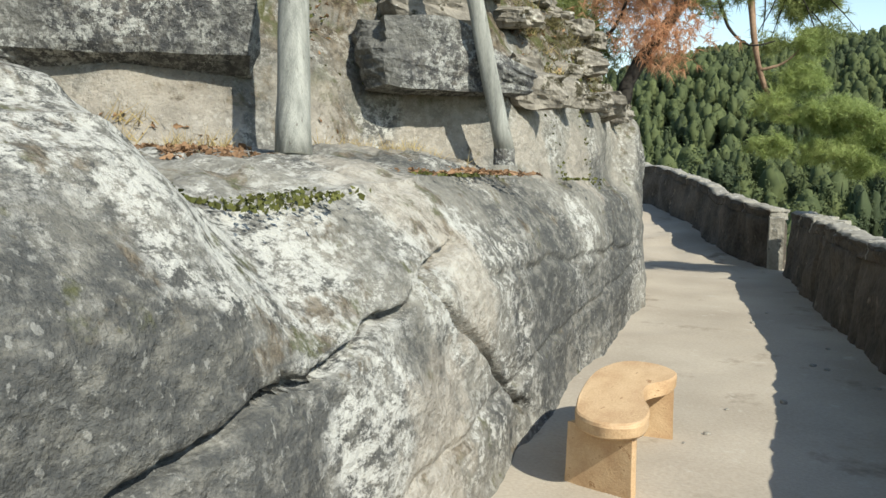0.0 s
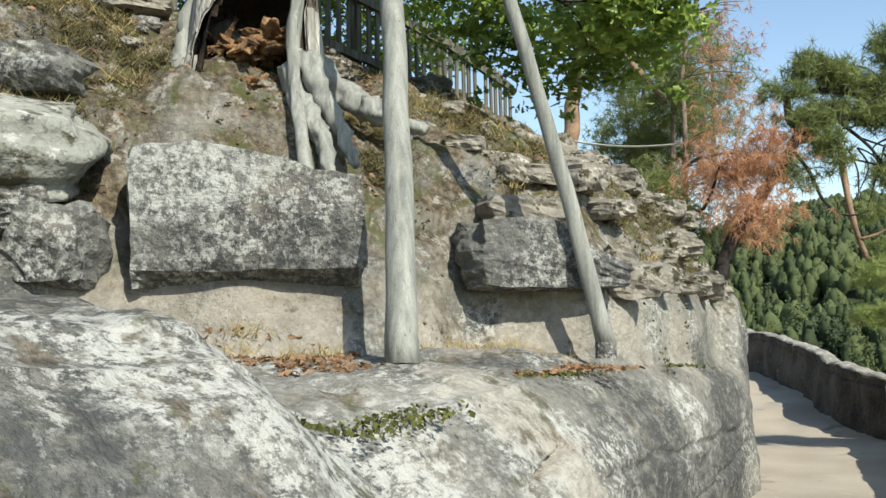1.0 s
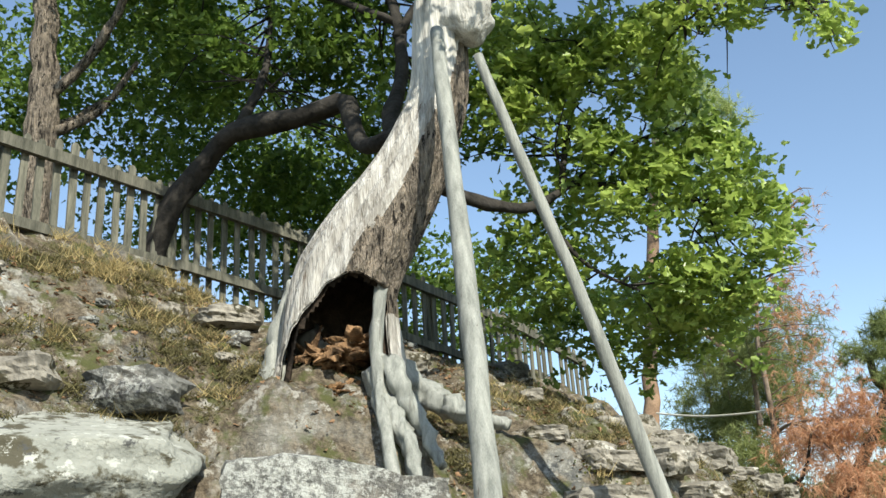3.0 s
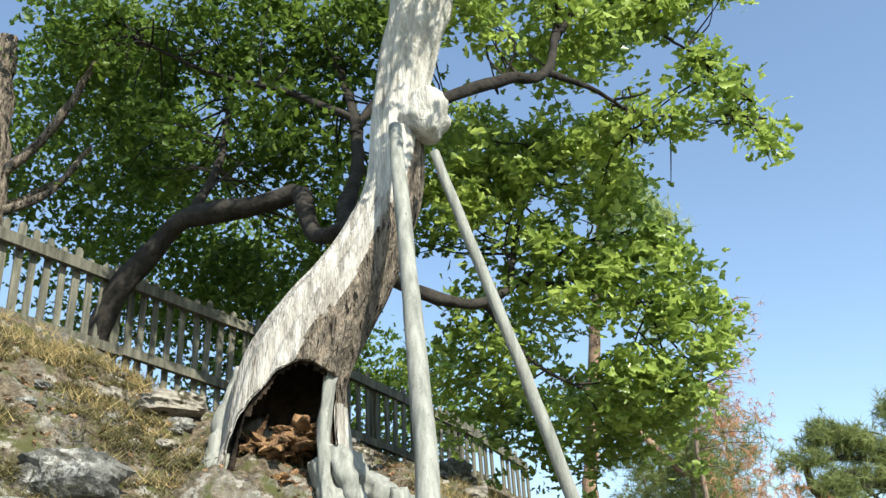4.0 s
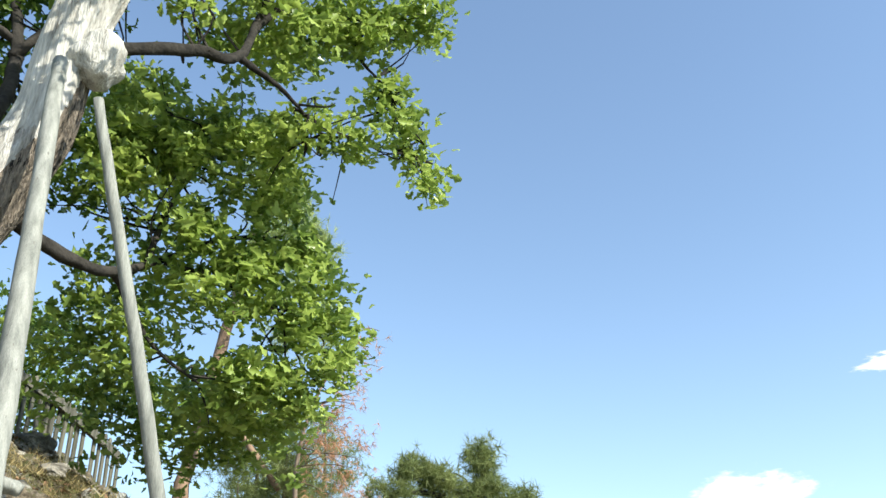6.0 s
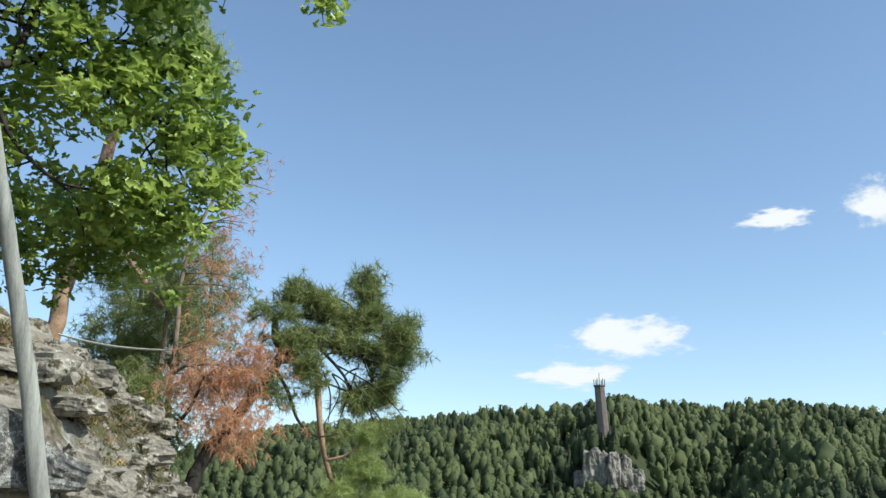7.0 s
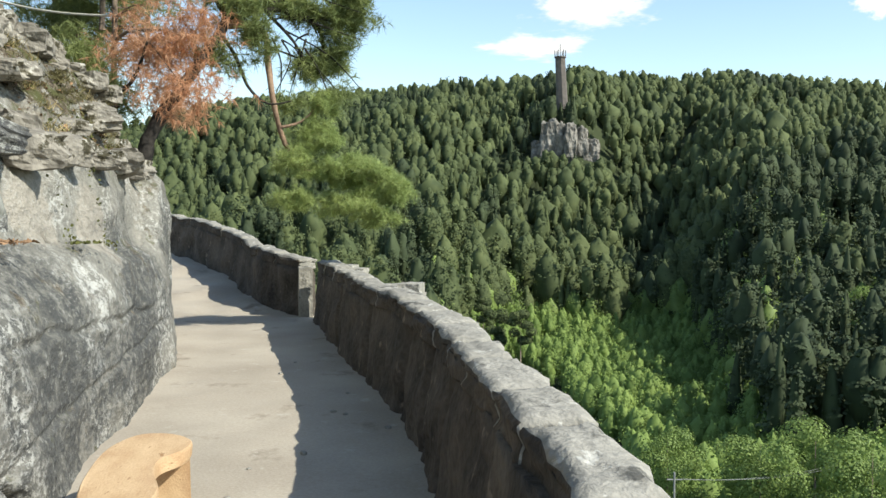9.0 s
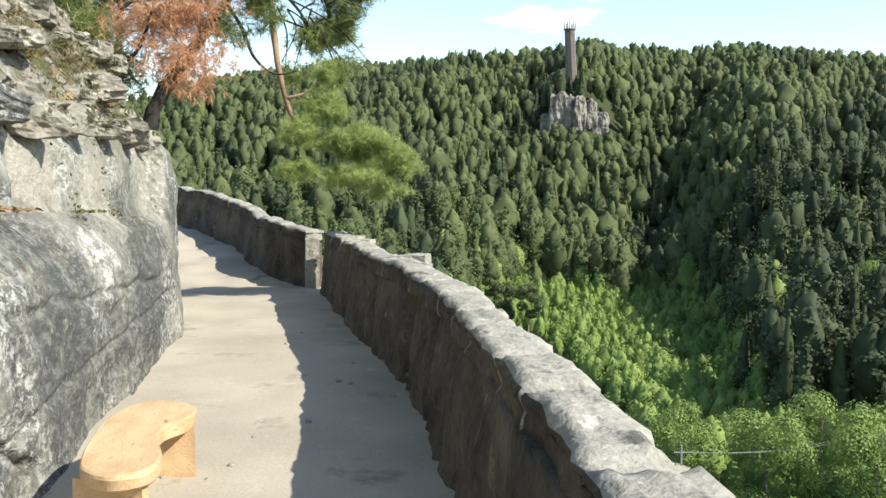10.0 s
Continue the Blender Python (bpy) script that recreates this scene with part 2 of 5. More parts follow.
BLEACHW = mat("bleached_wood", (0.26, 0.245, 0.21), (0.66, 0.635, 0.57), 2.2, 12, 0.85, 0.9, stretch=(5, 5, 0.6), dist=0.04, spots=(((0.20, 0.175, 0.14), 3.0, 0.63, 0.05),))
ROTW = mat("rotten_heartwood", (0.04, 0.025, 0.016), (0.34, 0.20, 0.10), 4, 24, 0.95, 1.0, stretch=(2, 2, 1), dist=0.05)
PINEB = mat("pine_bark", (0.13, 0.082, 0.055), (0.36, 0.245, 0.16), 4, 30, 0.9, 0.7)
PALEB = mat("pale_dead_bark", (0.10, 0.075, 0.055), (0.27, 0.215, 0.16), 5, 30, 0.9, 0.5)
BENCHW = mat("fresh_sawn_wood", (0.42, 0.265, 0.14), (0.60, 0.43, 0.25), 3, 34, 0.6, 0.25, stretch=(3, 1, 3), spots=(((0.31, 0.175, 0.08), 6.0, 0.62, 0.06),))
EARTH = mat("forest_floor", (0.022, 0.030, 0.012), (0.05, 0.062, 0.026), 0.02, 0.3, 1.0, 0.0)
CLIFF = mat("far_cliff", (0.07, 0.065, 0.055), (0.34, 0.315, 0.265), 0.16, 0.8, 0.95, 0.8, dist=0.8)
TOWERM = mat("tower_cladding", (0.09, 0.08, 0.07), (0.16, 0.14, 0.12), 0.5, 3, 0.9, 0.2)
ROOFM = mat("red_roof", (0.26, 0.10, 0.07), (0.36, 0.15, 0.10), 0.5, 5, 0.9, 0.2)
ROPEM = mat("pale_rope", (0.55, 0.52, 0.42), (0.70, 0.67, 0.56), 30, 90, 0.9, 0.2)
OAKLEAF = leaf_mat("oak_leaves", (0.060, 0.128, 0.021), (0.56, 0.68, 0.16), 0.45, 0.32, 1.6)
# darker copy of OAKLEAF, with crown shade put into its colour
SHADELEAF = leaf_mat("shaded_oak_leaves", (0.042, 0.088, 0.016), (0.22, 0.32, 0.055), 0.5, 0.45, 1.3)
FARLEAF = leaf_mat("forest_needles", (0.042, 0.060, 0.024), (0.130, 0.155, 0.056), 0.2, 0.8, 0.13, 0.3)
# dark spruce green, deepened by the shade of one hillside flank
DARKLEAF = leaf_mat("shaded_spruce_needles", (0.022, 0.034, 0.015), (0.066, 0.086, 0.034), 0.1, 0.8, 0.13, 0.3)
BRIGHTLEAF = leaf_mat("broadleaf_crown", (0.10, 0.155, 0.038), (0.29, 0.37, 0.095), 0.3, 0.6, 0.3)
HEATH = leaf_mat("olive_heath", (0.055, 0.052, 0.020), (0.17, 0.145, 0.062), 0.1, 0.9, 2.0)
# near-black brown, much darker than ROTW, for the lining of the hollow
LININGM = mat("dark_lining_wood", (0.010, 0.008, 0.006), (0.065, 0.045, 0.030), 4, 24, 0.95, 1.0, dist=0.05)
LIGHTLEAF = leaf_mat("valley_leaves", (0.095, 0.155, 0.034), (0.29, 0.38, 0.095), 0.3, 0.7, 0.20, 0.3)
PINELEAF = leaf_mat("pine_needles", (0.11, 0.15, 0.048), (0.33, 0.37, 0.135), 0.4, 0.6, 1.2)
# lighter copy of PINELEAF: sunlight on the boughs is put into the colour
SUNNEEDLE = leaf_mat("sunlit_pine_needles", (0.24, 0.31, 0.10), (0.50, 0.56, 0.22), 0.5, 0.6, 1.2)
RUSTLEAF = leaf_mat("dead_needles", (0.45, 0.215, 0.10), (0.72, 0.45, 0.28), 0.45, 0.7, 1.5)
STRAW = leaf_mat("dry_grass", (0.30, 0.22, 0.09), (0.52, 0.42, 0.20), 0.3, 0.8, 2.0)
LITTER = leaf_mat("leaf_litter", (0.13, 0.075, 0.04), (0.36, 0.22, 0.12), 0.1, 0.9, 2.0)
MOSSM = leaf_mat("moss", (0.04, 0.05, 0.012), (0.12, 0.12, 0.03), 0.0, 0.9, 3.0)


# ---- builders ----
def mesh_of(name, verts, faces, material, smooth=False):
    """A mesh from points and faces; a numpy face table goes in at once."""
    me = bpy.data.meshes.new(name)
    if isinstance(faces, np.ndarray):
        verts = np.asarray(verts, np.float32)
        k = faces.shape[1]
        me.vertices.add(len(verts))
        me.vertices.foreach_set("co", verts.ravel())
        me.loops.add(faces.size)
        me.loops.foreach_set("vertex_index", faces.ravel().astype(np.int32))
        me.polygons.add(len(faces))
        me.polygons.foreach_set("loop_start", np.arange(0, faces.size, k, dtype=np.int32))
        me.update(calc_edges=True)
    else:
        me.from_pydata([tuple(v) for v in verts], [], faces)
        me.update()
    me.materials.append(material)
    if smooth:
        me.polygons.foreach_set("use_smooth", [True] * len(me.polygons))
    return me


def part(name, bm, material, parent=None, label="", smooth=False):
    me = bpy.data.meshes.new(name)
    bm.to_mesh(me)
    bm.free()
    me.materials.append(material)
    if smooth:
        me.polygons.foreach_set("use_smooth", [True] * len(me.polygons))
    ob = new(name, me)
    ob.parent = parent
    if label:
        ob["label"] = label
    return ob


def thing(name, at, label, category, group="", kind=""):
    ob = new(name)
    ob.matrix_world = at if isinstance(at, Matrix) else Matrix.Translation(at)
    return tagged(ob, label, category, group, kind)


def fbm(x, y, z, o=4):
    s, k = 0.0, 1.0
    for i in range(o):
        s += k * noise.noise((x, y, z))
        x, y, z, k = x * 2.03 + 7.1, y * 2.03 + 3.3, z * 2.03 + 1.7, k * 0.5
    return s


def sstep(a, b, x):
    t = min(1.0, max(0.0, (x - a) / (b - a)))
    return t * t * (3 - 2 * t)


def tube(points, radii, sides=10, wob=0.0, seed=0, twist=0.0):
    """A tapered limb along points, with uneven girth, closed at both ends."""
    bm = bmesh.new()
    P = [Vector(p) for p in points]
    side = Vector((1, 0, 0))
    loops = []
    for i, p in enumerate(P):
        d = (P[min(i + 1, len(P) - 1)] - P[max(i - 1, 0)]).normalized()
        side = (side - d * side.dot(d))
        side = side.normalized() if side.length > 1e-4 else d.orthogonal().normalized()
        up = d.cross(side)
        loop = []
        for k in range(sides):
            w = 2 * math.pi * k / sides + twist * i
            c = math.cos(w) * side + math.sin(w) * up
            r = radii[i] * (1 + wob * noise.noise((c.x * 1.5 + seed, c.y * 1.5 + i * 0.35, c.z * 1.5 + seed * 2)))
            loop.append(bm.verts.new(p + c * r))
        loops.append(loop)
    for A, B in zip(loops, loops[1:]):
        for k in range(sides):
            bm.faces.new((A[k], A[(k + 1) % sides], B[(k + 1) % sides], B[k]))
    bm.faces.new(loops[0][::-1])
    bm.faces.new(loops[-1])
    return bm


def spline(pts, n):
    """n points along a smooth curve through pts (any dimension)."""
    P = np.array(pts, float)
    out = []
    for s in np.linspace(0, len(P) - 1, n):
        i = min(int(s), len(P) - 2)
        f = s - i
        p0, p1, p2, p3 = P[max(i - 1, 0)], P[i], P[i + 1], P[min(i + 2, len(P) - 1)]
        out.append(0.5 * (2 * p1 + (p2 - p0) * f + (2 * p0 - 5 * p1 + 4 * p2 - p3) * f * f + (3 * p1 - p0 - 3 * p2 + p3) * f ** 3))
    return np.array(out)


def leaves(centres, size, rs, flat=0.0, shape=(1.0, 0.7)):
    """Leaves with lobes, folded along the rib, turned at random (flat: how level they lie). Returns points and faces."""
    n = len(centres)
    d = rs.normal(size=(n, 3)) * (1, 1, 1 - flat)
    d /= np.linalg.norm(d, axis=1)[:, None]
    e = rs.normal(size=(n, 3)) * (1, 1, 1 - flat)
    e -= d * (e * d).sum(1)[:, None]
    e /= np.linalg.norm(e, axis=1)[:, None] + 1e-9
    nn = np.cross(d, e)
    s = size * rs.uniform(0.6, 1.25, (n, 1))
    L, W = s * shape[0], s * shape[1] * 0.5
    rib = [(-0.5, 0.06), (-0.22, 0.50), (-0.06, 0.34), (0.16, 1.0), (0.28, 0.60), (0.46, 0.42)]
    at = [(-0.5, 0, 0), (0.5, 0, 0)] + [(u, v, 0.16 * v) for u, v in rib[1:]] + [(u, -v, 0.16 * v) for u, v in rib[1:]]
    V = np.stack([centres + d * L * u + e * W * v + nn * s * w for u, v, w in at], 1).reshape(-1, 3)
    b = np.arange(n)[:, None] * 12
    return V, np.concatenate([b + np.array([[0, 2, 3, 4, 5, 6, 1]]), b + np.array([[1, 11, 10, 9, 8, 7, 0]])], 0)


def chips(centres, size, rs, shape=(1.0, 0.9), out=None):
    """Plain folded foliage flakes of four points, for trees far off."""
    n = len(centres)
    nn = rs.normal(size=(n, 3)) * (1.0 if out is None else 0.27)
    if out is not None:
        nn += out
    nn /= np.linalg.norm(nn, axis=1)[:, None]
    d = np.cross(nn, rs.normal(size=(n, 3)))
    d /= np.linalg.norm(d, axis=1)[:, None] + 1e-9
    e = np.cross(nn, d)
    s = size * rs.uniform(0.6, 1.25, (n, 1))
    L, W = s * shape[0], s * shape[1]
    V = np.stack([centres - d * L * 0.5, centres + e * W * 0.5 + nn * s * 0.12, centres + d * L * 0.5, centres - e * W * 0.5 + nn * s * 0.12], 1).reshape(-1, 3)
    b = np.arange(n)[:, None] * 4
    return V, np.concatenate([b + np.array([[0, 1, 2]]), b + np.array([[0, 2, 3]])], 0)


def needles(centres, length, per, rs, droop=0.0, width=0.035):
    """Tufts of needle blades round each centre."""
    c = np.repeat(centres, per, 0)
    n = len(c)
    d = rs.normal(size=(n, 3))
    d[:, 2] -= droop
    d /= np.linalg.norm(d, axis=1)[:, None]
    e = np.cross(d, rs.normal(size=(n, 3)))
    e /= np.linalg.norm(e, axis=1)[:, None] + 1e-9
    s = length * rs.uniform(0.6, 1.2, (n, 1))
    V = np.stack([c - e * s * width, c + e * s * width, c + d * s], 1).reshape(-1, 3)
    return V, np.arange(3 * n).reshape(-1, 3)


def clumps(balls, per, spread, rs):
    """Points gathered in clumps through the ellipsoids (x, y, z, rx, ry, rz, clumps)."""
    out = []
    for x, y, z, a, b, c, k in balls:
        g = rs.normal(size=(k, 3))
        g /= np.linalg.norm(g, axis=1)[:, None]
        g *= rs.uniform(0.15, 1.0, (k, 1)) ** 0.6 * (1 + 0.2 * np.sin(5 * g[:, :1] + 3 * g[:, 2:]))
        cc = np.array((x, y, z)) + g * (a, b, c)
        q = np.repeat(cc, per, 0)
        out.append(q + rs.normal(size=q.shape) * spread * (1, 1, 0.6))
    return np.concatenate(out)


# ---- ground, valley and far hill ----
def far_height(x, y):
    """The valley drops from the terrace, lies flat and climbs to the wooded ridge."""
    r = math.hypot(x, y)
    b = math.degrees(math.atan2(x, y))
    start = 250 + 90 * sstep(-2, 6, b) - 160 * sstep(14, 21, b)
    top = 7.6 + 0.32 * sstep(7, 12, b) - (b - 8) ** 2 / (165 if b > 8 else 225)
    crest = 640 * math.tan(radians(max(top + 0.35, 1.0))) - 12
    drop = -42 * sstep(3, 75, r)
    rise = (crest + 42) * sstep(start - 70, 640, r + 18 * noise.noise((b * 0.12, 0, 0)))
    fall = -0.05 * max(0, r - 660)
    knob = 17 * math.exp(-((b - 7.9) / 3.2) ** 2) * sstep(438, 452, r) * (1 - sstep(480, 620, r))
    spur = 10 * noise.noise((b * 0.16, r * 0.006, 3)) * sstep(start, start + 120, r) * (1 - sstep(520, 640, r))
    return drop + rise + fall + knob + spur + 2 * noise.noise((x * 0.02, y * 0.02, 0)) * sstep(60, 200, r) - 0.6


rings = [2.0 * 1.055 ** i for i in range(142)]
gv, gf = [(0, 0, -0.6)], []
NS = 240
for r in rings:
    for k in range(NS):
        w = 2 * math.pi * k / NS
        x, y = r * math.sin(w), r * math.cos(w)
        gv.append((x, y, far_height(x, y)))
for k in range(NS):
    gf.append((0, 1 + (k + 1) % NS, 1 + k))
for i in range(len(rings) - 1):
    o = 1 + i * NS
    for k in range(NS):
        j = (k + 1) % NS
        gf.append((o + k, o + j, o + NS + j, o + NS + k))
tagged(new("ground", mesh_of("ground", gv, gf, EARTH, True)), "wooded valley floor and hillside beyond the terrace", "ground", kind="structure")


def crown_points(kind, n, rs):
    """Foliage points of a tree one metre high, in whorls or lumps, open and uneven."""
    w = rs.uniform(0, 2 * np.pi, n)
    if kind == "spruce":
        h = 0.08 + 0.92 * rs.uniform(0, 1, n) ** 1.15
        tier = 0.62 + 0.38 * np.abs(np.sin(h * 26))
        r = 0.19 * (1.03 - h) * tier * rs.uniform(0.35, 1.1, n)
        c = np.stack([r * np.cos(w), r * np.sin(w), h - 0.12 * r], 1)
        return c, np.stack([np.cos(w), np.sin(w), 0.45 + 0 * w], 1)
    if kind == "pine":
        lumps = [(rs.uniform(0, 6.28), rs.uniform(0.02, 0.15), rs.uniform(0.48, 0.95)) for _ in range(11)]
        size = 0.085
    else:
        lumps = [(rs.uniform(0, 6.28), rs.uniform(0.02, 0.30), rs.uniform(0.22, 0.88)) for _ in range(16)]
        size = 0.15
    out, way = [], []
    for i in range(n):
        a, r, h = lumps[i % len(lumps)]
        r *= 1.15 - 0.6 * abs(h - 0.55)
        g = rs.normal(size=3)
        g /= np.linalg.norm(g)
        out.append(np.array((r * math.cos(a), r * math.sin(a), h)) + g * size * rs.uniform(0.75, 1.0) * (1, 1, 0.75))
        way.append(g + np.array((0, 0, 0.25)))
    return np.array(out), np.array(way)


def far_trunk(h, bottom=0.0):
    """A thin tapered stem of three sides, for trees far off."""
    V = np.array([(0.011 * math.cos(k * 2.1), 0.011 * math.sin(k * 2.1), bottom) for k in range(3)] + [(0, 0, h)])
    return V, np.array([(0, 1, 3), (1, 2, 3), (2, 0, 3)])


PROFILE = {"pine": ((0.32, 0.03), (0.46, 0.12), (0.62, 0.150), (0.77, 0.145), (0.89, 0.105), (0.96, 0.05)),
           "spruce": ((0.10, 0.03), (0.16, 0.15), (0.36, 0.12), (0.56, 0.09), (0.76, 0.055), (0.94, 0.015)),
           "broad": ((0.05, 0.10), (0.20, 0.27), (0.42, 0.32), (0.66, 0.27), (0.84, 0.16), (0.96, 0.04))}


def far_crown(kind, rs, fuzz, size):
    """A crown one metre high: a ragged dome or spire with loose boughs standing out of it."""
    prof = np.array(PROFILE[kind])
    m = 8
    rings = []
    for j, (h, r) in enumerate(prof):
        w = np.linspace(0, 2 * np.pi, m, endpoint=False) + j * 0.4
        rr = (0.86 if fuzz < 100 else 0.66) * r * rs.uniform(0.45, 1.3, m)
        rings.append(np.stack([rr * np.cos(w), rr * np.sin(w), h + rs.uniform(-0.06, 0.06, m)], 1))
    V0 = np.concatenate(rings + [[[rs.uniform(-0.02, 0.02), rs.uniform(-0.02, 0.02), 1.0]]])
    k = np.arange(m)
    F0 = [np.concatenate([np.stack([j * m + k, j * m + (k + 1) % m, (j + 1) * m + k], 1), np.stack([j * m + (k + 1) % m, (j + 1) * m + (k + 1) % m, (j + 1) * m + k], 1)]) for j in range(len(prof) - 1)]
    top = (len(prof) - 1) * m
    F0.append(np.stack([top + k, top + (k + 1) % m, 0 * k + top + m], 1))
    F0 = np.concatenate(F0)
    nb = 22 if kind == "broad" else 16          # boughs
    hb = rs.uniform(prof[1, 0], 0.97, nb)
    wb = rs.uniform(0, 2 * np.pi, nb)
    rb = np.interp(hb, prof[:, 0], prof[:, 1]) * rs.uniform(0.75, 1.1, nb)
    B = np.stack([rb * np.cos(wb), rb * np.sin(wb), hb], 1)
    per = max(1, fuzz // nb)
    q = 0.034 if kind != "broad" else 0.07
    g = rs.normal(size=(nb * per, 3))
    P = np.repeat(B, per, 0) + g * q * (1, 1, 0.7)
    out = np.repeat(np.stack([np.cos(wb), np.sin(wb), 0.5 + 0 * wb], 1), per, 0) + 0.7 * g
    V1, F1 = chips(P, size, rs, out=out)
    V2, F2 = far_trunk(0.6)
    return np.concatenate([V0, V1, V2]), np.concatenate([F0, F1 + len(V0), F2 + len(V0) + len(V1)])


def forest(name, spots, kinds, fuzz, size, material, label, seed):
    """Many far trees in one mesh: spots are (x, y, z, height)."""
    rs = np.random.RandomState(seed)
    cards = [far_crown(kinds[i % len(kinds)], rs, fuzz, size) for i in range(16)]
    Vs, Fs, o = [], [], 0
    for i, (x, y, z, h) in enumerate(spots):
        V, F = cards[rs.randint(16)]
        w = rs.uniform(0, 6.28)
        c, s = math.cos(w), math.sin(w)
        k = h * rs.uniform(1.0, 1.45)
        Vs.append(np.stack([(V[:, 0] * c - V[:, 1] * s) * k + x, (V[:, 0] * s + V[:, 1] * c) * k + y, V[:, 2] * h + z], 1))
        Fs.append(F + o)
        o += len(V)
    return tagged(new(name, mesh_of(name, np.concatenate(Vs), np.concatenate(Fs), material, True)), label, "trees", kind="stuff")


def scatter(count, b0, b1, r0, r1, h0, h1, seed, keep=None):
    q = random.Random(seed)
    out = []
    while len(out) < count:
        b, r = q.uniform(b0, b1), math.sqrt(q.uniform(r0 * r0, r1 * r1))
        if keep and not keep(b, r):
            continue
        x, y = r * math.sin(radians(b)), r * math.cos(radians(b))
        out.append((x, y, far_height(x, y), q.uniform(h0, h1)))
    return out


def polar(b, r, z):
    return Vector((r * math.sin(radians(b)), r * math.cos(radians(b)), z))


def on_hill(b, r):
    start = 250 + 90 * sstep(-2, 6, b) - 160 * sstep(14, 21, b)
    return r > start - 20 and not (abs(b - 8.1) < 2.3 and 438 < r < 453) and not (abs(b - 7.8) < 0.5 and 462 < r < 478)


def off_hill(b, r):
    start = 250 + 90 * sstep(-2, 6, b) - 160 * sstep(14, 21, b)
    return 95 + 190 * sstep(20, 0, b) < r < start + 15 and not (b > 20 and r > 175)


def below_cliff(t):
    """Trees in front of the cliff stay low on the steep ground."""
    x, y, z, h = t
    b, r = math.degrees(math.atan2(x, y)), math.hypot(x, y)
    if abs(b - 8.1) < 2.5 and 385 < r < 447:
        h = min(h, 1.7 + r * 0.075 - z)
    return (x, y, z, h)


hill = scatter(3700, -22, 31, 340, 600, 10, 17, 5, on_hill) + scatter(800, -22, 31, 560, 670, 9, 13, 12, on_hill) + scatter(1100, -22, 31, 140, 345, 10, 23, 8, on_hill)
hill = [t for t in map(below_cliff, hill) if t[3] > 4]
hill += [(*polar(b, r, far_height(*polar(b, r, 0)[:2])), h) for b, r, h in ((6.9, 459, 12), (7.35, 462, 12), (7.7, 461, 11), (8.15, 458, 12), (8.6, 462, 12), (9.2, 460, 12))]


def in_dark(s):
    """Spruce stands: in noise patches and low on one flank, whose shade their dark colour carries."""
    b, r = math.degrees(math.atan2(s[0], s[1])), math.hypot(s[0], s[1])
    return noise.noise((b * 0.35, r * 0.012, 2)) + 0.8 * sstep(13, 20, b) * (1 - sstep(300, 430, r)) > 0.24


far = [s for s in hill if math.hypot(s[0], s[1]) >= 340]
near_hill = [s for s in hill if math.hypot(s[0], s[1]) < 340]
forest("far_forest", [s for s in far if not in_dark(s)], ("pine", "pine", "pine", "spruce", "pine", "pine", "broad", "pine"), 64, 0.048, FARLEAF, "olive green pine forest covering the far hillside", 1)
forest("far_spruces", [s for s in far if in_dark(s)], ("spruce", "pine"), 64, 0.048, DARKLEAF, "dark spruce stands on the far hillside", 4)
forest("hillside_forest", [s for s in near_hill if not in_dark(s)], ("pine", "spruce", "broad", "pine"), 260, 0.036, FARLEAF, "olive green conifers on the foot of the hillside", 2)
forest("hillside_spruces", [s for s in near_hill if in_dark(s)] + scatter(70, 18, 32, 165, 300, 13, 22, 9), ("spruce", "pine"), 260, 0.036, DARKLEAF, "dark spruces on the hillside foot, with its shade in their colour", 7)
forest("valley_scrub", scatter(1500, -18, 31, 95, 350, 3.5, 8, 6, off_hill), ("broad",), 190, 0.055, LIGHTLEAF, "light green young broadleaf trees on the valley floor", 3)

forest("wood_edge", scatter(150, 0, 31, 215, 330, 8, 15, 14, on_hill), ("broad",), 300, 0.034, BRIGHTLEAF, "light green broadleaf trees along the foot of the hillside", 9)

# trees in the valley that stand apart
def valley_tree(kind, b, r, h, material, label):
    rs = np.random.RandomState(int(r * 10 + b * 7) % 9999)
    x, y = r * math.sin(radians(b)), r * math.cos(radians(b))
    ob = thing("valley_tree", (x, y, far_height(x, y)), label, "tree", "trees standing apart in the valley")
    V, F = far_trunk(h * 0.9)
    V[:3, :2] *= h * 1.4
    new("trunk", mesh_of("trunk", V, F, PALEB)).parent = ob
    P, O = crown_points(kind, 8000 if kind == "broad" else 4200, rs)
    V, F = chips(P * h, (0.021 if kind != "broad" else 0.019) * h, rs, out=O)
    new("crown", mesh_of("crown", V, F, material)).parent = ob
    return ob


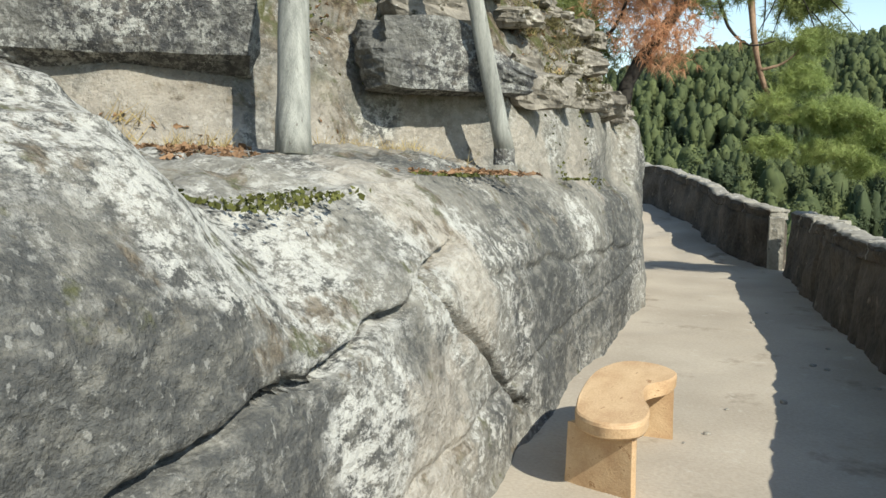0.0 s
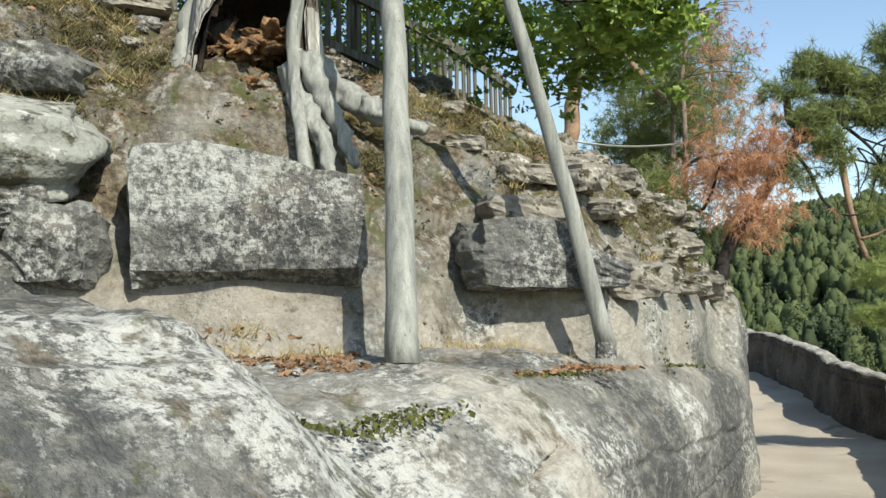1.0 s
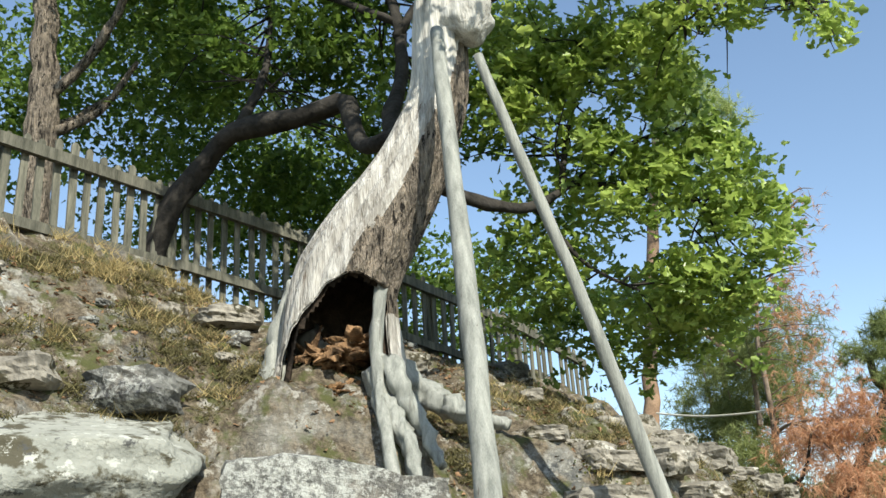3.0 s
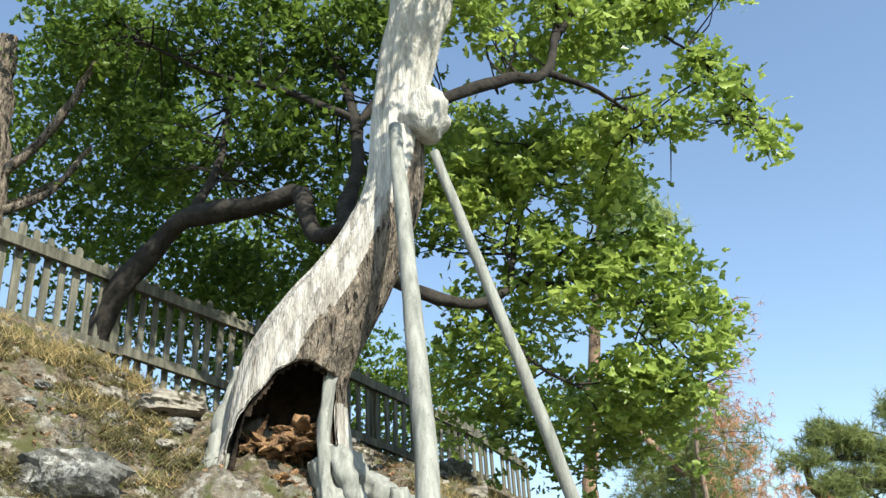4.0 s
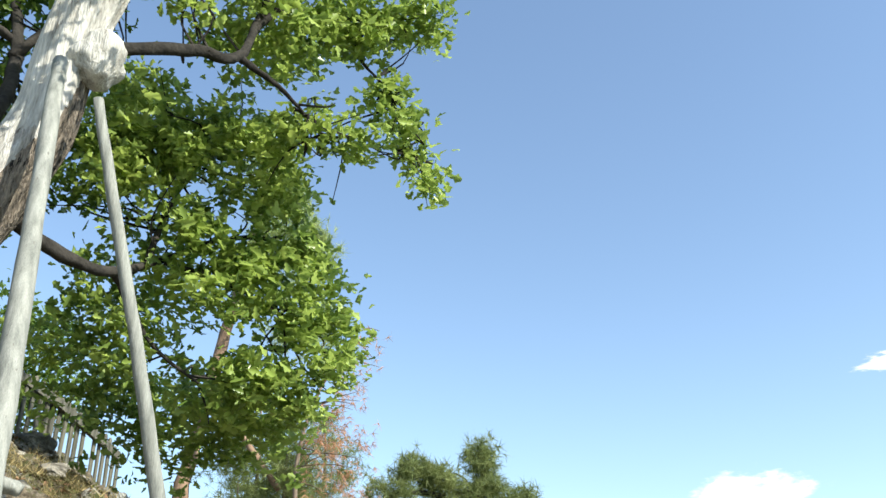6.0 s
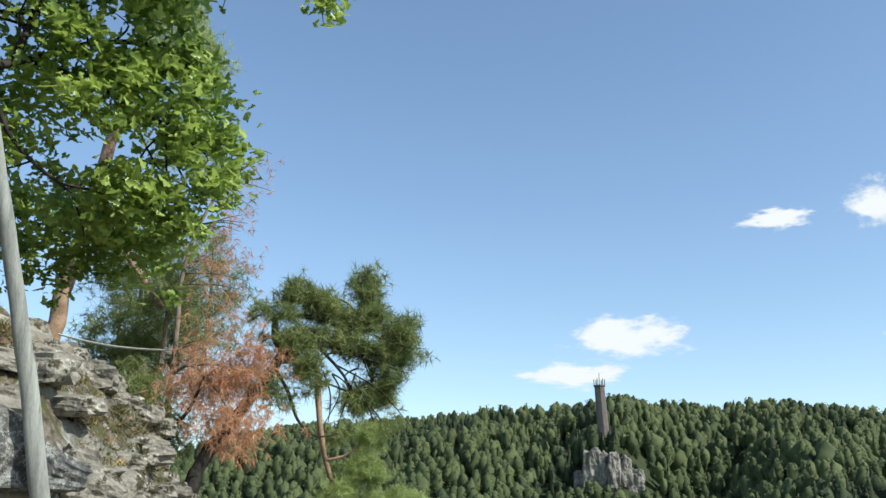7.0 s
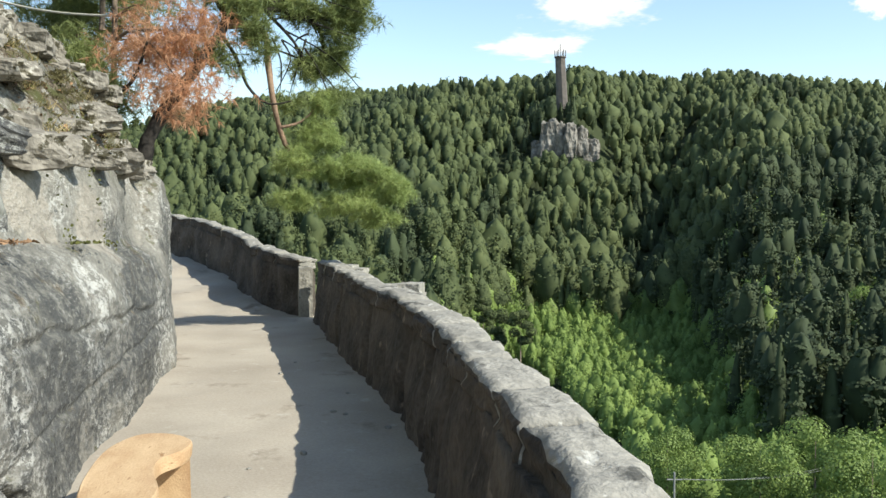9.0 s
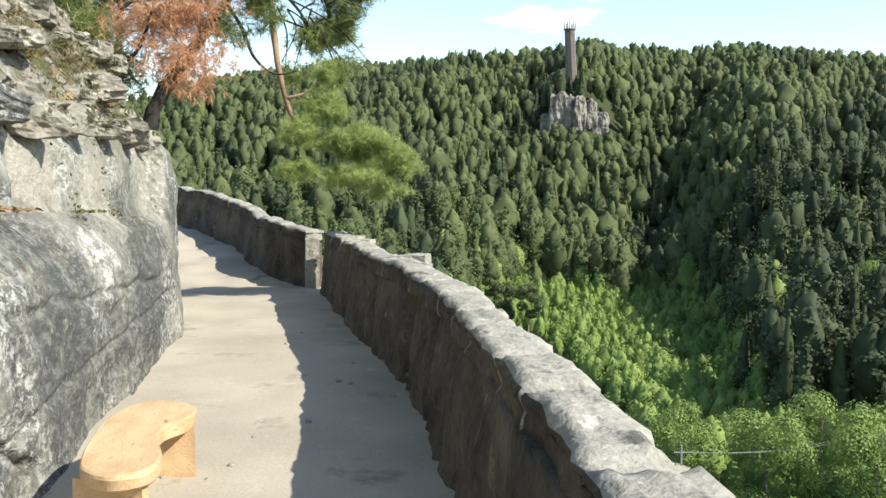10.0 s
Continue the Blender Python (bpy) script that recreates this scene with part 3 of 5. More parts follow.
for kind, b, r, h, m, label in (
        ("spruce", 0.7, 235, 21, FARLEAF, "slender dark green spruce standing above the scrub"),
        ("pine", 4.0, 240, 20, FARLEAF, "pine with bare pale stem above the scrub"),
        ("pine", 5.3, 235, 19, FARLEAF, "pine with bare pale stem above the scrub"),
        ("pine", 3.0, 262, 18, FARLEAF, "pine with bare pale stem above the scrub"),
        ("spruce", 18.4, 205, 15, FARLEAF, "small dark spruce among the scrub"),
        ("spruce", -4.2, 215, 16, FARLEAF, "dark spruce below the terrace"),
        ("spruce", -3.0, 225, 15, FARLEAF, "dark spruce below the terrace"),
        ("broad", -6.5, 150, 9, BRIGHTLEAF, "round light green broadleaf tree"),
        ("broad", 14.2, 128, 15, BRIGHTLEAF, "round light green broadleaf tree"),
        ("broad", 19.5, 122, 17, BRIGHTLEAF, "round light green broadleaf tree"),
        ("broad", 22.5, 128, 19, BRIGHTLEAF, "round light green broadleaf tree"),
        ("broad", 25.5, 120, 18, BRIGHTLEAF, "round light green broadleaf tree"),
        ("broad", 21.3, 96, 13, BRIGHTLEAF, "round light green broadleaf tree"),
        ("broad", 17.2, 104, 9, BRIGHTLEAF, "round light green broadleaf tree"),
        ("broad", 24.8, 225, 17, LIGHTLEAF, "tall broadleaf tree at the edge of the wood"),
        ("broad", 19.2, 228, 15, LIGHTLEAF, "tall broadleaf tree at the edge of the wood"),
        ("spruce", 22.0, 215, 23, FARLEAF, "tall dark spruce at the edge of the wood"),
        ("spruce", 26.5, 200, 24, FARLEAF, "tall dark spruce at the edge of the wood")):
    valley_tree(kind, b, r, h, m, label)


# cliff on the far hill
def boulder(name, size, seed, rough, material, cuts=5, square=0.55, parent=None, layers=0.0):
    """A rock: a rounded block with broken faces and uneven edges."""
    bm = bmesh.new()
    bmesh.ops.create_cube(bm, size=2)
    bmesh.ops.subdivide_edges(bm, edges=bm.edges[:], cuts=cuts, use_grid_fill=True)
    for v in bm.verts:
        c = v.co
        s = c.normalized() * 1.25
        p = c * square + s * (1 - square)
        k = 1 + rough * fbm(c.x * 1.1 + seed, c.y * 1.1 - seed, c.z * 1.1, 4)
        p = p * k
        if layers:
            p.x += layers * noise.noise((seed, 0, c.z * 4.5))
            p.y += layers * noise.noise((0, seed, c.z * 4.5))
        v.co = Vector((p.x * size[0] / 2, p.y * size[1] / 2, p.z * size[2] / 2))
    return part(name, bm, material, parent, smooth=False)


for b, r, z, sz, q in ((6.4, 450, 28, (7, 9, 13), 1), (6.95, 446, 33, (7, 9, 20), 2), (7.6, 447, 32, (7, 9, 21), 7), (8.25, 445, 32, (6, 10, 19), 3), (8.9, 449, 31, (7, 9, 17), 4), (9.6, 450, 29, (6, 9, 12), 6), (16.9, 521, 50, (8, 6, 6), 5)):
    c = boulder("far_cliff", sz, q * 3.3, 0.30, CLIFF, 12, 0.58, layers=0.14)
    c.matrix_world = Matrix.Translation(polar(b, r, z)) @ Matrix.Rotation(radians(-b), 4, "Z")
    tagged(c, "pale weathered sandstone cliff among far pines", "rock", "cliffs on the far hill")

# lookout tower on the far hill
tower = thing("lookout_tower", polar(7.8, 470, 52), "dark slender lookout tower with an open platform above the forest", "tower")
part("shaft", tube([(0, 0, 0), (-0.6, 0, 12), (-1.2, 0, 25.5)], [3.0, 2.7, 2.5], 8), TOWERM, tower)
part("platform", tube([(-1.2, 0, 25.5), (-1.2, 0, 26.1)], [3.0, 3.0], 8), TOWERM, tower)
for k in range(6):
    w = k * math.pi / 3
    part("post", tube([(-1.2 + 2.6 * math.cos(w), 2.6 * math.sin(w), 26.1), (-1.2 + 2.7 * math.cos(w), 2.7 * math.sin(w), 29.2)], [0.25, 0.22], 5), TOWERM, tower)
part("mast", tube([(-1.2, 0, 26), (-1.2, 0, 32.5)], [0.25, 0.12], 5), TOWERM, tower)

# red-roofed hut at the foot of the hill
hp = polar(-0.6, 215, far_height(*polar(-0.6, 215, 0)[:2]))
hut = thing("hut", hp, "small hut with a red roof between the trees", "house")
bm = bmesh.new()
bmesh.ops.create_cube(bm, size=1)
bmesh.ops.transform(bm, matrix=Matrix.Translation((0, 0, 5)) @ Matrix.Diagonal((7, 6, 10, 1)), verts=bm.verts)
part("wall", bm, CAPM, hut)
bm = bmesh.new()
v = [bm.verts.new(p) for p in ((-4, -3.6, 9.8), (4, -3.6, 9.8), (4, 3.6, 9.8), (-4, 3.6, 9.8), (-4, 0, 13.5), (4, 0, 13.5))]
for f in ((0, 1, 5, 4), (2, 3, 4, 5), (0, 4, 3), (1, 2, 5), (3, 2, 1, 0)):
    bm.faces.new([v[i] for i in f])
part("roof", bm, ROOFM, hut)

# power pole and its lines in the valley
pp = polar(14.6, 112, far_height(*polar(14.6, 112, 0)[:2]))
mast = thing("utility_pole", pp, "grey utility pole carrying thin lines across the valley", "pole")
part("post", tube([(0, 0, 0), (0, 0, 13.5)], [0.16, 0.12], 6), GREYW, mast)
part("crossarm", tube([(-0.9, 0, 12.6), (0.9, 0, 12.6)], [0.08, 0.08], 5), GREYW, mast)
for dx in (-0.8, 0.8):
    part("line", tube([(dx + s * 26, s * 8, 12.7 - 4 * s * (1 - s)) for s in np.linspace(0, 1, 9)], [0.025] * 9, 4), GREYW, mast)

# ---- terrace: path, rock face, slope ----
WALL_LINE = spline([(1.5, -6), (0.73, -1.0), (0.43, 1.5), (0.27, 2.9), (0.03, 5.2), (-0.31, 7.8), (-1.12, 11.2), (-1.95, 14.9)], 420)
FAR_LINE = spline([(-2.30, 15.3), (-3.1, 16.5), (-4.15, 19.0), (-5.4, 21.3), (-7.2, 23.8), (-9.5, 26)], 150)
FOOT = spline([(-1.45, -6), (-1.6, -3), (-1.72, 0), (-1.82, 2.2), (-1.97, 4.2), (-2.2, 5.4), (-2.5, 7.5), (-2.74, 9.3), (-3.0, 10.7), (-3.3, 11.9), (-3.75, 13.2), (-5.0, 15.5), (-8.0, 18.0), (-13, 20)], 600)
TIER = np.array([(-5.0, -6), (-4.95, 1.5), (-5.05, 2.9), (-4.82, 3.78), (-3.82, 4.64), (-3.72, 5.75), (-2.86, 6.95), (-2.98, 9), (-3.42, 11.4), (-3.95, 13.0), (-5.1, 14.9), (-8.1, 17.3), (-13, 19.3)])


def tier_distance(x, y):
    best, sign = 1e9, 1
    for (ax, ay), (bx, by) in zip(TIER, TIER[1:]):
        dx, dy = bx - ax, by - ay
        t = min(1, max(0, ((x - ax) * dx + (y - ay) * dy) / (dx * dx + dy * dy)))
        px, py = x - ax - t * dx, y - ay - t * dy
        d = math.hypot(px, py)
        if d < best:
            best, sign = d, 1 if dx * py - dy * px > 0 else -1
    return best * sign


def floor_height(x, y):
    return 0.75 * sstep(14.2, 24.5, y) + 0.025 * noise.noise((x * 0.7, y * 0.7, 4)) + 0.012 * noise.noise((x * 3, y * 3, 4)) + 0.10 * sstep(15, 16, y) * noise.noise((x * 1.1, y * 1.1, 8))


def lip(y):
    return 1.76 - 0.33 * sstep(2.2, 2.9, y) + 0.10 * sstep(3.2, 4.2, y) - 0.05 * sstep(5.8, 7.5, y) - 0.12 * sstep(8, 9, y) + 0.90 * sstep(10.4, 11.6, y) + 0.05 * noise.noise((y * 1.3, 2, 0))


def steps(z):
    """Bedding: the slope breaks into low ledges."""
    s = z / 0.30
    f = s - math.floor(s)
    return 0.30 * (math.floor(s) + sstep(0.45, 0.75, f))


def upper(x, y, v):
    """Height of the ledge, the stepped tier and the slope above."""
    w = tier_distance(x, y) + 0.10 * noise.noise((x * 1.6, y * 1.6, 9))
    ledge = lip(y) + 0.14 * sstep(0.15, 1.2, v) + 0.12 * sstep(3.6, 2.4, y) * sstep(0.4, 2.0, v)
    slope = 0.95 - 0.40 * sstep(4.4, 6.5, y) + 0.25 * sstep(10.5, 12.5, y)
    top = 2.12 + (1.15 - 0.2 * sstep(4.4, 6.5, y)) * sstep(0.03, 0.75, w) + slope * max(0, w - 0.5)
    top = min(top, 5.5 + 0.12 * (top - 5.5))
    body = top + 0.20 * fbm(x * 0.8, y * 0.8, 1, 3) * sstep(0.1, 0.6, w)
    k = 0.32 * sstep(0.2, 0.8, w) * (0.5 + 0.5 * noise.noise((x * 0.5, y * 0.5, 7)))
    body = body * (1 - k) + steps(body + 0.1 * noise.noise((x * 1.2, y * 1.2, 3))) * k
    m = sstep(-0.06, 0.12, w)
    z = ledge * (1 - m) + max(body, ledge) * m
    z += 0.045 * fbm(x * 1.7, y * 1.7, 5, 4) * sstep(0.2, 0.7, v) + 0.085 * fbm(x * 4.2, y * 4.2, 5, 4) * sstep(0.1, 0.6, w)
    return z


def crack(u, z):
    """Depth of the two long bedding cracks in the face, at y = u."""
    d = 0.0
    line = 0.80 + 0.115 * (u - 1.76) + 0.05 * noise.noise((u * 2.3, 0, 1)) + 0.03 * noise.noise((u * 8, 0, 1))
    d = max(d, 0.12 * math.exp(-((z - line) / 0.020) ** 2) * (1 - sstep(3.5, 3.75, u)))
    line = 1.11 + 0.15 * (u - 3.86) + 0.05 * noise.noise((u * 5, 5, 1))
    d = max(d, 0.10 * math.exp(-((z - line) / 0.022) ** 2) * sstep(3.75, 3.9, u) * (1 - sstep(4.4, 4.6, u)))
    line = 1.05 - 0.62 * (u - 3.85) + 0.06 * noise.noise((u * 4, 5, 1))
    d = max(d, 0.09 * math.exp(-((z - line) / 0.028) ** 2) * sstep(3.8, 3.95, u) * (1 - sstep(5.2, 5.4, u)))
    line = 0.95 - 0.05 * (u - 6) + 0.06 * noise.noise((u * 1.7, 9, 1))
    d = max(d, 0.03 * math.exp(-((z - line) / 0.03) ** 2) * sstep(4.4, 4.9, u) * (1 - sstep(9, 10, u)))
    line = 0.42 + 0.04 * (u - 6) + 0.05 * noise.noise((u * 1.9, 4, 1))
    d = max(d, 0.03 * math.exp(-((z - line) / 0.03) ** 2) * sstep(3.0, 3.6, u) * (1 - sstep(10, 11, u)))
    return d


fv = []
NF, NU = 104, 250
for i in range(len(FOOT)):
    p = Vector(FOOT[i])
    d = Vector(FOOT[min(i + 1, len(FOOT) - 1)]) - Vector(FOOT[max(i - 1, 0)])
    nrm = Vector((-d.y, d.x)).normalized()
    H = lip(p.y)
    f0 = floor_height(p.x, p.y)
    lean = 1 - 0.7 * sstep(5, 10, p.y)
    for k in range(NF):
        s = k / (NF - 1)
        z = f0 - 0.15 + (H + 0.15 - f0) * s
        v = (0.16 * s + 0.36 * sstep(0.55, 1.0, s) ** 2) * lean + 0.10 * sstep(0.93, 1, s)
        v += 0.09 * fbm(p.x * 0.7, p.y * 0.7, z * 0.9, 3) + 0.02 * fbm(p.x * 4, p.y * 4, z * 5, 3) + crack(p.y, z)
        v += 0.05 * (1 - sstep(0.0, 0.12, s)) * -1.2
        q = p + nrm * v
        fv.append((q.x, q.y, z))
    v0 = v
    for k in range(NU):
        v = v0 + 0.02 + 13.0 * (k / (NU - 1)) ** 1.75
        q = p + nrm * v
        zz = upper(q.x, q.y, v - 0.1)
        b = sstep(0.0, 0.25, v - v0)
        zz = H * (1 - b) + zz * b
        bed = 0.06 * b * sstep(12, 8, v) * (fbm(q.x * 1.1, q.y * 1.1, zz * 4.2, 3) + 0.5 * noise.noise((q.x * 0.4, q.y * 0.4, zz * 9)))
        fv.append((q.x + nrm.x * bed, q.y + nrm.y * bed, zz + 0.03 * b * fbm(q.x * 6, q.y * 6, zz * 6, 2)))
ROWN = NF + NU
ii, kk = np.meshgrid(np.arange(len(FOOT) - 1), np.arange(ROWN - 1), indexing="ij")
oo = (ii * ROWN + kk).ravel()
ff = np.stack([oo, oo + ROWN, oo + ROWN + 1, oo + 1], 1)
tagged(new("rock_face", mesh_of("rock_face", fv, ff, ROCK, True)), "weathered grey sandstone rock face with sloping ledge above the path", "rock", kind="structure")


def slope_at(x, y):
    """Height of the rock under a point of the ledge or slope."""
    i = int(np.argmin((FOOT[:, 0] - x) ** 2 + (FOOT[:, 1] - y) ** 2))
    return upper(x, y, math.hypot(FOOT[i, 0] - x, FOOT[i, 1] - y) - 0.35)


PX, PY = 150, 330
xs, ys = np.linspace(-13, 2.2, PX), np.linspace(-6, 27, PY)
pv = [(x, y, floor_height(x, y)) for y in ys for x in xs]
edge_y, edge_x = np.r_[WALL_LINE[:, 1], FAR_LINE[:, 1]], np.r_[WALL_LINE[:, 0], FAR_LINE[:, 0]]
pf = []
for j in range(PY - 1):
    xw = np.interp((ys[j] + ys[j + 1]) / 2, edge_y, edge_x) + 0.32
    for i in range(PX - 1):
        if (xs[i] + xs[i + 1]) / 2 < xw:
            o = j * PX + i
            pf.append((o, o + 1, o + PX + 1, o + PX))
tagged(new("pavement", mesh_of("pavement", pv, pf, SAND, True)), "sandy worn stone path along the terrace", "path", kind="structure")


def parapet(name, line, height, label, seed, joints=()):
    """A rough wall: bulging inner face with upright joints, flat core on top for the cap stones."""
    vs, fs = [], []
    n, K = len(line), 19
    run = 0.0
    for i, (x, y) in enumerate(line):
        d = Vector(line[min(i + 1, n - 1)] - line[max(i - 1, 0)]).normalized()
        if i:
            run += (Vector(line[i]) - Vector(line[i - 1])).length
        r = Vector((d.y, -d.x))
        f = floor_height(x, y)
        top = height - 0.16
        dent = max([0.0] + [0.10 * math.exp(-((run - j) / 0.05) ** 2) for j in joints])
        for k in range(K):
            s = k / (K - 5)
            if k <= K - 5:
                z, o = -0.2 + (top + 0.2) * s, 0.10 * s + dent
                o += 0.06 * fbm(run * 1.4 + seed, z * 1.8, 2, 4) + 0.03 * noise.noise((run * 6, z * 2.0, 3)) - 0.03 * sstep(0.3, 0, s)
            else:
                o, z = ((0.14, top), (0.34, top), (0.38, top - 0.1), (0.42, -2.5))[k - K + 4]
            vs.append((x + r.x * o, y + r.y * o, f + z))
    for i in range(n - 1):
        for k in range(K - 1):
            o = i * K + k
            fs.append((o, o + 1, o + K + 1, o + K))
    fs.append(tuple(range(K))[::-1])
    fs.append(tuple((n - 1) * K + k for k in range(K)))
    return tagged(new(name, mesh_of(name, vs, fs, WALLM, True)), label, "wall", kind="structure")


def cap_stones(wall, line, height, seed, shortest, longest, skip=()):
    """Rough cap stones laid end to end on the wall, each a piece of its own."""
    q = random.Random(seed)
    L = np.r_[0, np.cumsum(np.hypot(*np.diff(line, axis=0).T))]
    at = 0.0
    while at < L[-1] - 0.2:
        ln = min(q.uniform(shortest, longest), L[-1] - at)
        bm = bmesh.new()
        bmesh.ops.create_cube(bm, size=1)
        bmesh.ops.subdivide_edges(bm, edges=bm.edges[:], cuts=8, use_grid_fill=True)
        hi = q.uniform(0.17, 0.19)
        wd = q.uniform(0.27, 0.32)
        # inner side takes the dark wall stone: its shade is put into the colour
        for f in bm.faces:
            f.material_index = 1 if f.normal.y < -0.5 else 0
        for v in bm.verts:
            s = at + (v.co.x + 0.5) * (ln - 0.012)
            px, py = np.interp(s, L, line[:, 0]), np.interp(s, L, line[:, 1])
            e = min(s + 0.05, L[-1])
            dv = Vector((np.interp(e, L, line[:, 0]) - np.interp(e - 0.1, L, line[:, 0]), np.interp(e, L, line[:, 1]) - np.interp(e - 0.1, L, line[:, 1]))).normalized()
            r = Vector((dv.y, -dv.x))
            edge = max(abs(v.co.x), abs(v.co.y)) * 2
            z = height - 0.17 + (v.co.z + 0.5) * hi - 0.03 * sstep(0.72, 1.0, edge) * (v.co.z > 0.2) * (0.5 + abs(v.co.z))
            rough = 0.038 * fbm(s * 3.5 + seed, v.co.y * 3, v.co.z * 2, 4)
            o = 0.25 + v.co.y * wd + rough * (abs(v.co.y) > 0.3)
            v.co = Vector((px + r.x * o, py + r.y * o, floor_height(px, py) + z + (0.018 * fbm(s * 4, v.co.y * 5, seed, 4) + 0.02 * noise.noise((s * 1.3, seed, 2)) if v.co.z > 0.2 else 0)))
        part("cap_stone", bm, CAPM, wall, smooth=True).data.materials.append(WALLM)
        at += ln


wall_a = parapet("wall_terrace", WALL_LINE, 0.95, "low sandstone parapet wall along the terrace", 1, (8.9, 11.95, 12.9, 14.2, 16.0, 18.2))
wall_b = parapet("wall_far", FAR_LINE, 0.92, "low curved stone parapet wall behind the gap", 5)

# stub of masonry on the outer side near the gap
for x, y, z, sx, sy, sz, q in ((-0.94, 13.35, 0.58, 0.36, 0.4, 0.24, 1), (-0.66, 13.38, 0.56, 0.34, 0.4, 0.26, 2), (-0.36, 13.4, 0.56, 0.32, 0.4, 0.30, 3), (-1.35, 13.9, 0.86, 0.36, 0.35, 0.16, 4), (-1.15, 13.6, 0.84, 0.30, 0.3, 0.14, 5), (-0.72, 13.4, 0.20, 1.1, 0.45, 0.75, 6)):
    c = boulder("wall_block", (sx, sy, sz), q, 0.10, CAPM, 5, 0.85)
    c.matrix_world = pose(x, y, z, 0, 0, -12)
    c.parent = wall_a

# end block of the far wall at the gap
c = boulder("wall_block", (0.22, 0.40, 0.92), 9, 0.06, CAPM, 6, 0.9)
c.matrix_world = pose(-2.14, 15.4, 0.37, 0, 0, 12)
c.parent = wall_b

# ---- blocks of rock on the ledge and slope ----
def block(x, y, z, size, turn, seed, square, rough, label, tilt=0.0, m=None, layers=0.018):
    c = boulder("sandstone_block", size, seed, rough, m or BLOCK, 14 if size[0] > 0.7 else 6, square, layers=layers)
    c.matrix_world = pose(x, y, z, tilt, 0, turn)
    if m is SLAB:
        c.data.polygons.foreach_set("use_smooth", [True] * len(c.data.polygons))
    return tagged(c, label, "rock", "blocks on the slope")


big = block(-4.50, 4.40, 2.56, (1.42, 0.75, 0.90), 40.5, 3, 0.88, 0.07, "large squared sandstone block, dark with white lichen", 4, LICHEN)
for v in big.data.vertices:              # the top falls towards one end, the foot is undercut
    k = sstep(-0.3, 0.75, v.co.x)
    if v.co.z > 0:
        v.co.z *= 1.0 - 0.42 * k + 0.10 * noise.noise((v.co.x * 5, v.co.y * 5, 1))
    elif v.co.y < 0:
        v.co.y += 0.22 * sstep(-0.30, -0.45, v.co.z) * sstep(-0.75, -0.5, v.co.x)
wedge = block(-3.42, 6.36, 2.36, (1.22, 0.75, 0.50), 51, 8, 0.72, 0.12, "long dark grey wedge of sandstone on the ledge", 0)
for v in wedge.data.vertices:            # thins out to a low point
    v.co.z = -0.25 + (v.co.z + 0.25) * (1 - 0.62 * sstep(-0.1, 0.65, v.co.x))
block(-3.66, 6.55, 2.72, (0.7, 0.55, 0.24), 50, 12, 0.65, 0.2, "flat broken slab on the slope", 0, STONE)
block(-5.45, 3.10, 2.62, (0.75, 0.6, 0.36), 60, 21, 0.6, 0.25, "dark broken rock beside the squared block", 5)
block(-5.15, 3.42, 2.36, (0.5, 0.5, 0.45), 30, 24, 0.5, 0.3, "dark broken rock beside the squared block")
block(-6.3, 2.75, 3.16, (2.7, 2.2, 0.55), 62, 27, 0.5, 0.10, "smooth pale grey sloping rock slab on the slope", 19, SLAB, 0.0)
block(-5.7, 3.6, 3.55, (0.6, 0.5, 0.3), 20, 30, 0.5, 0.25, "small grey rock in dry grass")
q = random.Random(11)
for i in range(48):
    y = q.uniform(6.6, 11.6)
    w = q.uniform(0.1, 1.3)
    x = float(np.interp(y, TIER[3:9, 1], TIER[3:9, 0])) - w
    s = q.uniform(0.12, 0.42)
    block(x, y, slope_at(x, y) + s * 0.06, (s * q.uniform(1, 1.7), s, s * q.uniform(0.4, 0.75)), q.uniform(0, 180), i * 3.7, 0.6, 0.22, "broken piece of brown sandstone on the slope", q.uniform(-12, 12), STONE)
for i in range(90):
    x, y = q.uniform(-7.3, -4.0), q.uniform(1.8, 9.5)
    if tier_distance(x, y) < 0.5 or math.hypot(x + 4.65, y - 4.5) < 0.85:
        continue
    s = q.choice((0.08, 0.1, 0.13, 0.16, 0.22, 0.34))
    block(x, y, slope_at(x, y) + s * 0.1, (s * q.uniform(1, 1.6), s, s * q.uniform(0.4, 0.7)), q.uniform(0, 180), i * 2.3 + 50, 0.55, 0.25, "small grey stone lying on the slope", q.uniform(-15, 15), (SLAB, STONE, STONE, BLOCK)[i % 4])

# ---- dry grass, litter and moss ----
rs = np.random.RandomState(21)


def stuff(name, pts, maker, material, label, category):
    V, F = maker(np.array(pts))
    return tagged(new(name, mesh_of(name, V, F, material)), label, category, kind="stuff")


def blades(pts, height, per, rs, lean=0.5):
    c = np.repeat(pts, per, 0) + rs.normal(size=(len(pts) * per, 3)) * (0.05, 0.05, 0.0)
    n = len(c)
    d = rs.normal(size=(n, 3)) * lean
    d[:, 2] = 1
    d /= np.linalg.norm(d, axis=1)[:, None]
    e = np.cross(d, rs.normal(size=(n, 3)))
    e /= np.linalg.norm(e, axis=1)[:, None]
    s = height * rs.uniform(0.4, 1.2, (n, 1))
    V = np.stack([c - e * 0.004 - d * 0.03, c + e * 0.004 - d * 0.03, c + d * s], 1).reshape(-1, 3)
    return V, np.arange(3 * n).reshape(-1, 3)


